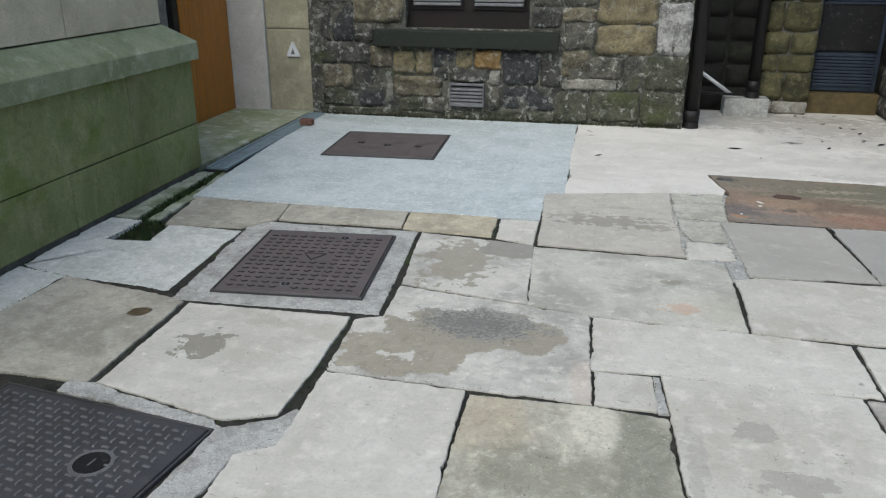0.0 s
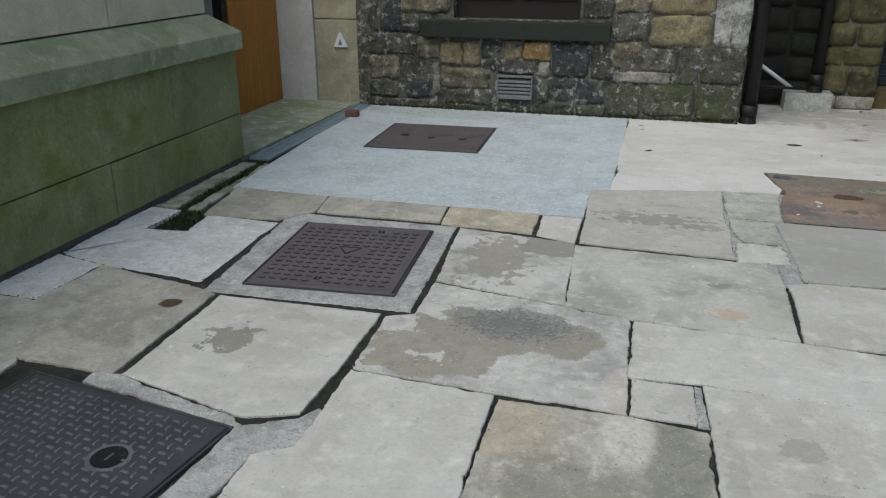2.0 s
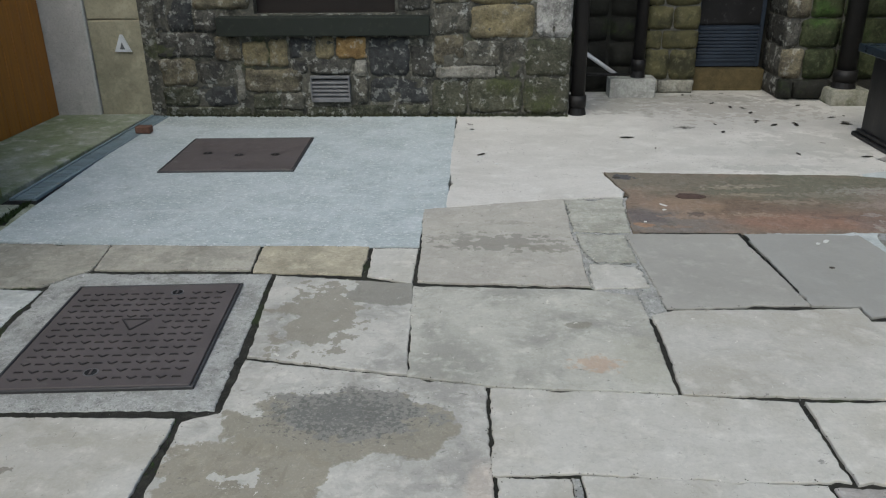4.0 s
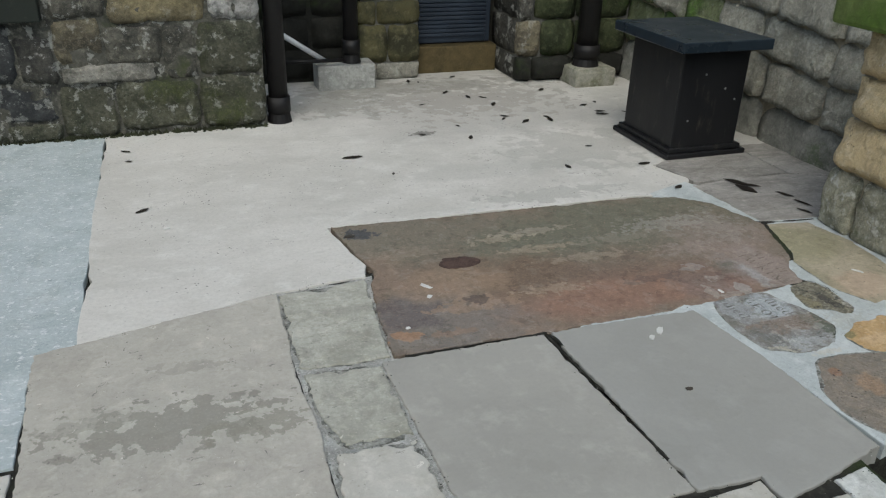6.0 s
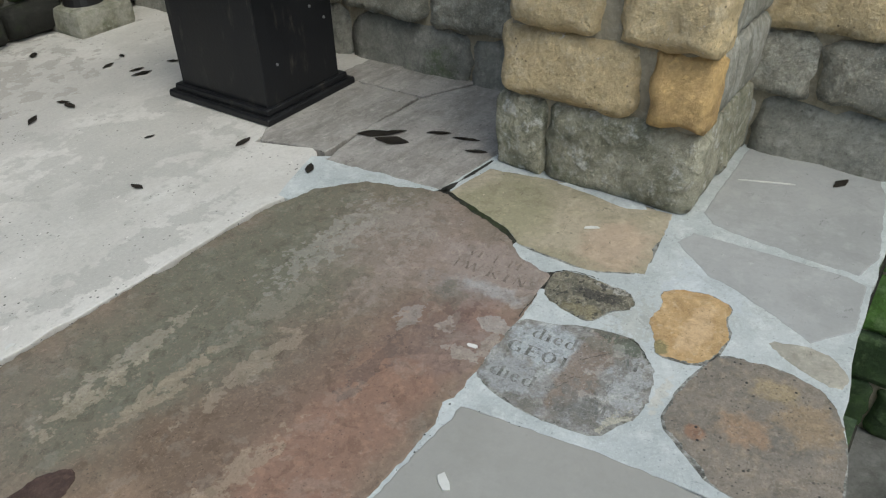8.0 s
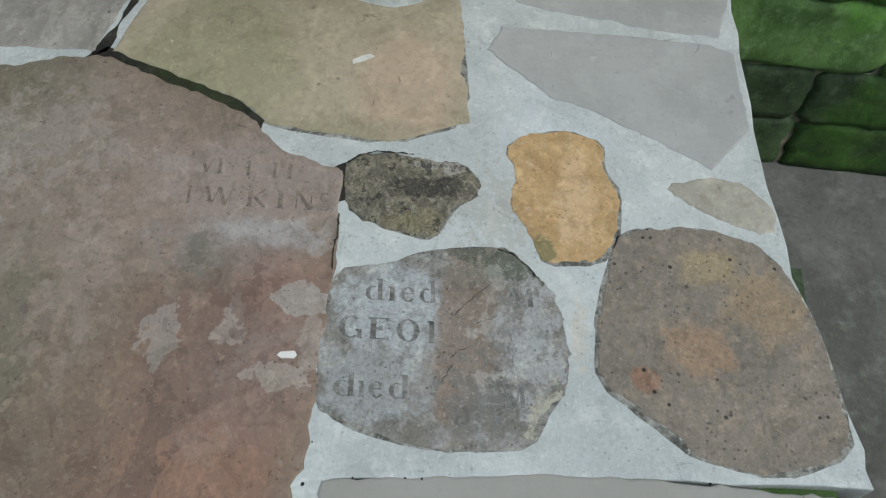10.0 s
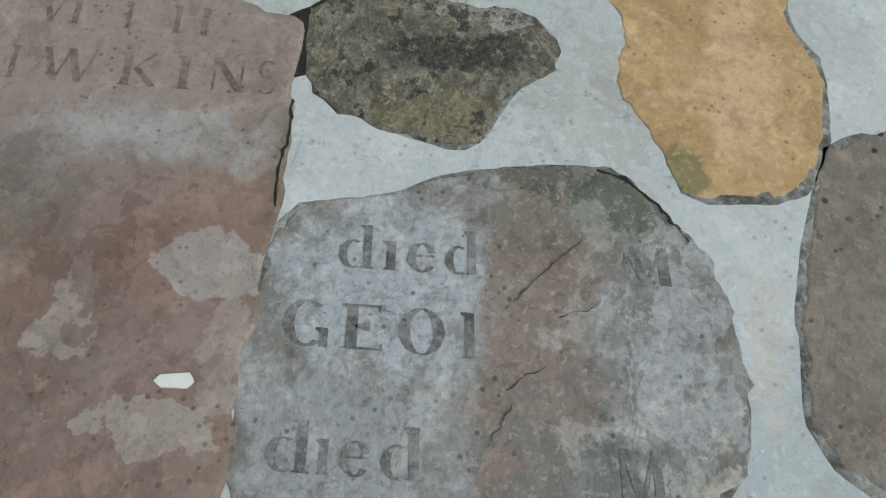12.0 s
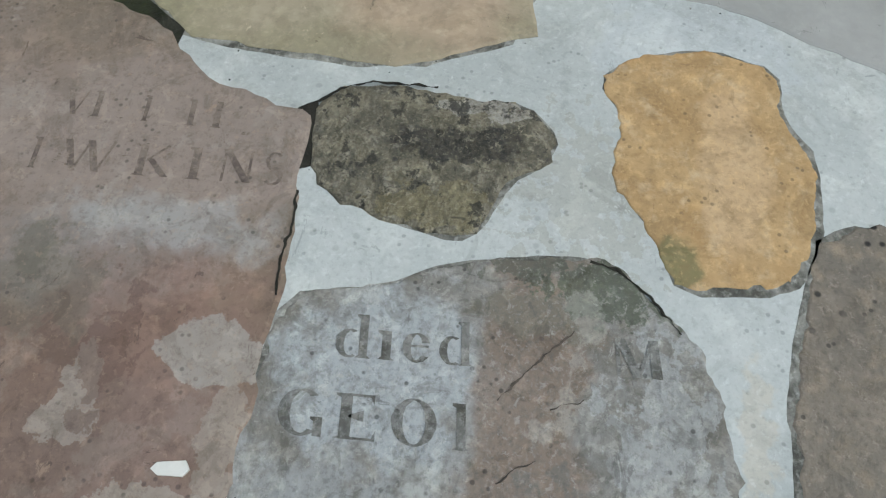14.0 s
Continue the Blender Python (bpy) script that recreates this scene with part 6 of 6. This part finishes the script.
ob = mesh_object("dead_leaf", leaf_mesh(0.1, 0.045, 77), leaf_tan)
ob.location, ob.rotation_euler = (-1.17, 2.07, 0.003), (0, 0, 0.6)
tagged(ob, "dry tan leaf on a pale flagstone", "leaf", group="dead leaves on the paving")
plug = tagged(mesh_object("iron_plug", slab_mesh(rounded(rounded([(1.70, 4.36), (1.74, 4.32), (1.84, 4.33), (1.88, 4.36), (1.84, 4.41), (1.74, 4.42)])), 0.006, 0.02, 0.0, 0.004, 0.011, 0.012, 8.0), stone("rusty_iron_plug", (0.085, 0.055, 0.045), vary=0.0, patch=12, bump=0.6)), "rusty dark iron plug let into a gravestone", "plug")
FLECKS = [(2.268, 3.722, 0.022, 0.01, 0.85), (2.22, 3.692, 0.013, 0.009, 0.85), (1.614, 4.223, 0.026, 0.009, 2.2), (1.603, 4.148, 0.013, 0.01, 0.9), (1.473, 3.969, 0.008, 0.006, 0.3), (2.633, 3.892, 0.0055, 0.014, 0.15), (0.736, 4.989, 0.012, 0.008, 0.2), (2.02, 4.84, 0.012, 0.006, 0.0), (3.775, 3.535, 0.085, 0.0035, -1.22), (3.25, 3.88, 0.022, 0.006, -1.0)]
for k, (x, y, a, b, turn) in enumerate(FLECKS):
    co, si = math.cos(turn), math.sin(turn)
    corners = [(x + u * co - v * si, y + u * si + v * co) for u, v in ((-a, -b * 0.7), (-a * 0.2, -b), (a, -b * 0.8), (a * 0.85, b * 0.7), (a * 0.1, b), (-a * 0.8, b * 0.6))]
    tagged(mesh_object("white_fleck", slab_mesh(corners, 0.0045, 0.004, 0.0, 0.0005, 0.001, 0.02, k * 2.0), dropping_white), "small white fleck on the paving", "fleck", group="white flecks on the paving")

for k, (x, y, r) in enumerate([(2.173, 3.415, 0.013), (1.437, 4.707, 0.02)]):
    ring = [(x + r * (1 + 0.3 * math.sin(3 * i + k)) * math.cos(i * 0.785), y + r * 0.7 * math.sin(i * 0.785)) for i in range(8)]
    tagged(mesh_object("dirt_spot", slab_mesh(ring, 0.005, 0.004, 0.0, 0.001, 0.002, 0.006, k + 5.0), leaf_dark), "small dark dirt crumb on a flagstone", "dirt")

# mossy gutter along the plinth
gutter_grey = stone("green_stained_gutter_stone", (0.33, 0.35, 0.28), (0.18, 0.20, 0.13), (0.44, 0.45, 0.40), vary=0.0, patch=5, bump=0.6, moss=0.3, mosscol=(0.07, 0.10, 0.03))
gutter = tagged(anchor("gutter", -1.9, 3.7, -0.02), "green-stained gutter stones along a plinth", "gutter", kind="structure")
for k, (ring, top) in enumerate((([(-2.03, 3.2), (-1.875, 3.21), (-1.9, 3.62), (-1.92, 3.92), (-2.03, 3.92)], -0.006), ([(-2.03, 3.94), (-1.925, 3.94), (-1.93, 4.21), (-2.03, 4.21)], -0.012),
                                 ([(-1.83, 3.22), (-1.755, 3.2), (-1.76, 3.62), (-1.80, 3.9), (-1.85, 3.9), (-1.85, 3.5)], -0.014), ([(-1.85, 3.93), (-1.81, 3.93), (-1.83, 4.24), (-1.9, 4.25)], -0.02))):
    piece("gutter_stone", slab_mesh(ring, top, 0.05, 0.003, 0.01, 0.008, 0.02, 12.0 + k * 3), gutter_grey, gutter)
random.seed(12)
verts, faces = [], []
for k in range(1600):
    u = random.random()
    if u < 0.55:
        by = random.uniform(3.15, 4.3)
        bx = random.gauss(-1.86 - 0.04 * (by - 3.15), 0.014)
    elif u < 0.8:
        bx, by = random.uniform(-1.83, -1.63), random.uniform(2.9, 3.2)
    else:
        t = random.random()
        bx, by = -0.285 + random.gauss(0, 0.008), 1.5 + 0.65 * t
    a, s, h = random.uniform(0, 6.3), random.uniform(0.003, 0.009), random.uniform(0.008, 0.034)
    n = len(verts)
    verts += [(bx - s * math.cos(a), by - s * math.sin(a), -0.03), (bx + s * math.cos(a), by + s * math.sin(a), -0.03), (bx + random.gauss(0, 0.012), by + random.gauss(0, 0.012), -0.03 + h)]
    faces.append((n, n + 1, n + 2))
me = bpy.data.meshes.new("moss")
me.from_pydata(verts, [], faces)
me.materials.append(moss_mat)
tagged(new("moss", me), "green moss and weeds in the gutter joint", "moss", kind="stuff")

# grit and moss lodged along the joints
def scatter(name, number, material, spread, sizes, z, seed, label, category, region):
    random.seed(seed)
    sides = [(a, b) for ring, gap in edges_laid if gap for a, b in zip(ring, ring[1:] + ring[:1]) if region(a, b)]
    weights = [math.dist(a, b) for a, b in sides]
    verts, faces = [], []
    for a, b in random.choices(sides, weights, k=number):
        t = random.random()
        x, y = a[0] + (b[0] - a[0]) * t + random.gauss(0, spread), a[1] + (b[1] - a[1]) * t + random.gauss(0, spread)
        s = random.uniform(*sizes)
        n = len(verts)
        turn = random.uniform(0, 6.3)
        for k in range(5):
            ang = turn + k * 1.2566
            r = s * random.uniform(0.6, 1.2)
            verts.append((x + r * math.cos(ang), y + r * math.sin(ang), z))
        verts.append((x + random.gauss(0, s * 0.3), y + random.gauss(0, s * 0.3), z + s * random.uniform(0.5, 0.9)))
        faces += [(n + k, n + (k + 1) % 5, n + 5) for k in range(5)]
    me = bpy.data.meshes.new(name)
    me.from_pydata(verts, [], faces)
    me.materials.append(material)
    return tagged(new(name, me), label, category, kind="stuff")


near = lambda a, b: 0.7 < a[1] < 5.4 and 0.7 < b[1] < 5.4  # noqa: E731
scatter("joint_grit", 2000, soil, 0.006, (0.001, 0.003), -0.0005, 5, "dark grit and soil along the paving joints", "grit", near)
scatter("pale_grit", 600, grit_concrete, 0.01, (0.001, 0.003), -0.0005, 6, "pale mortar crumbs along the paving joints", "grit", near)
scatter("joint_moss", 900, moss_mat, 0.004, (0.003, 0.008), -0.011, 7, "green moss tufts in the paving joints", "moss", lambda a, b: 1.4 < a[1] < 3.7 and a[0] < -0.2 and b[0] < 0.0)

# dirt and moss lodged at the foot of the far wall
random.seed(44)
verts, faces = [], []
for k in range(1100):
    bx, by = random.uniform(-1.9, 1.31), FAR - 0.012 - abs(random.gauss(0, 0.018))
    s, h = random.uniform(0.004, 0.014), random.uniform(0.004, 0.028)
    n, turn = len(verts), random.uniform(0, 6.3)
    for j in range(5):
        verts.append((bx + s * math.cos(turn + j * 1.2566), by + 0.7 * s * math.sin(turn + j * 1.2566), -0.002))
    verts.append((bx + random.gauss(0, s * 0.4), by, h))
    faces += [(n + j, n + (j + 1) % 5, n + 5) for j in range(5)]
me = bpy.data.meshes.new("wall_foot_moss")
me.from_pydata(verts, [], faces)
me.materials.append(stone("dark_wall_foot_moss", (0.035, 0.04, 0.018), (0.014, 0.016, 0.009), (0.08, 0.08, 0.045), vary=0.0, patch=9, bump=0.8))
tagged(new("wall_foot_moss", me), "dark moss and dirt along the foot of the wall", "moss", kind="stuff")
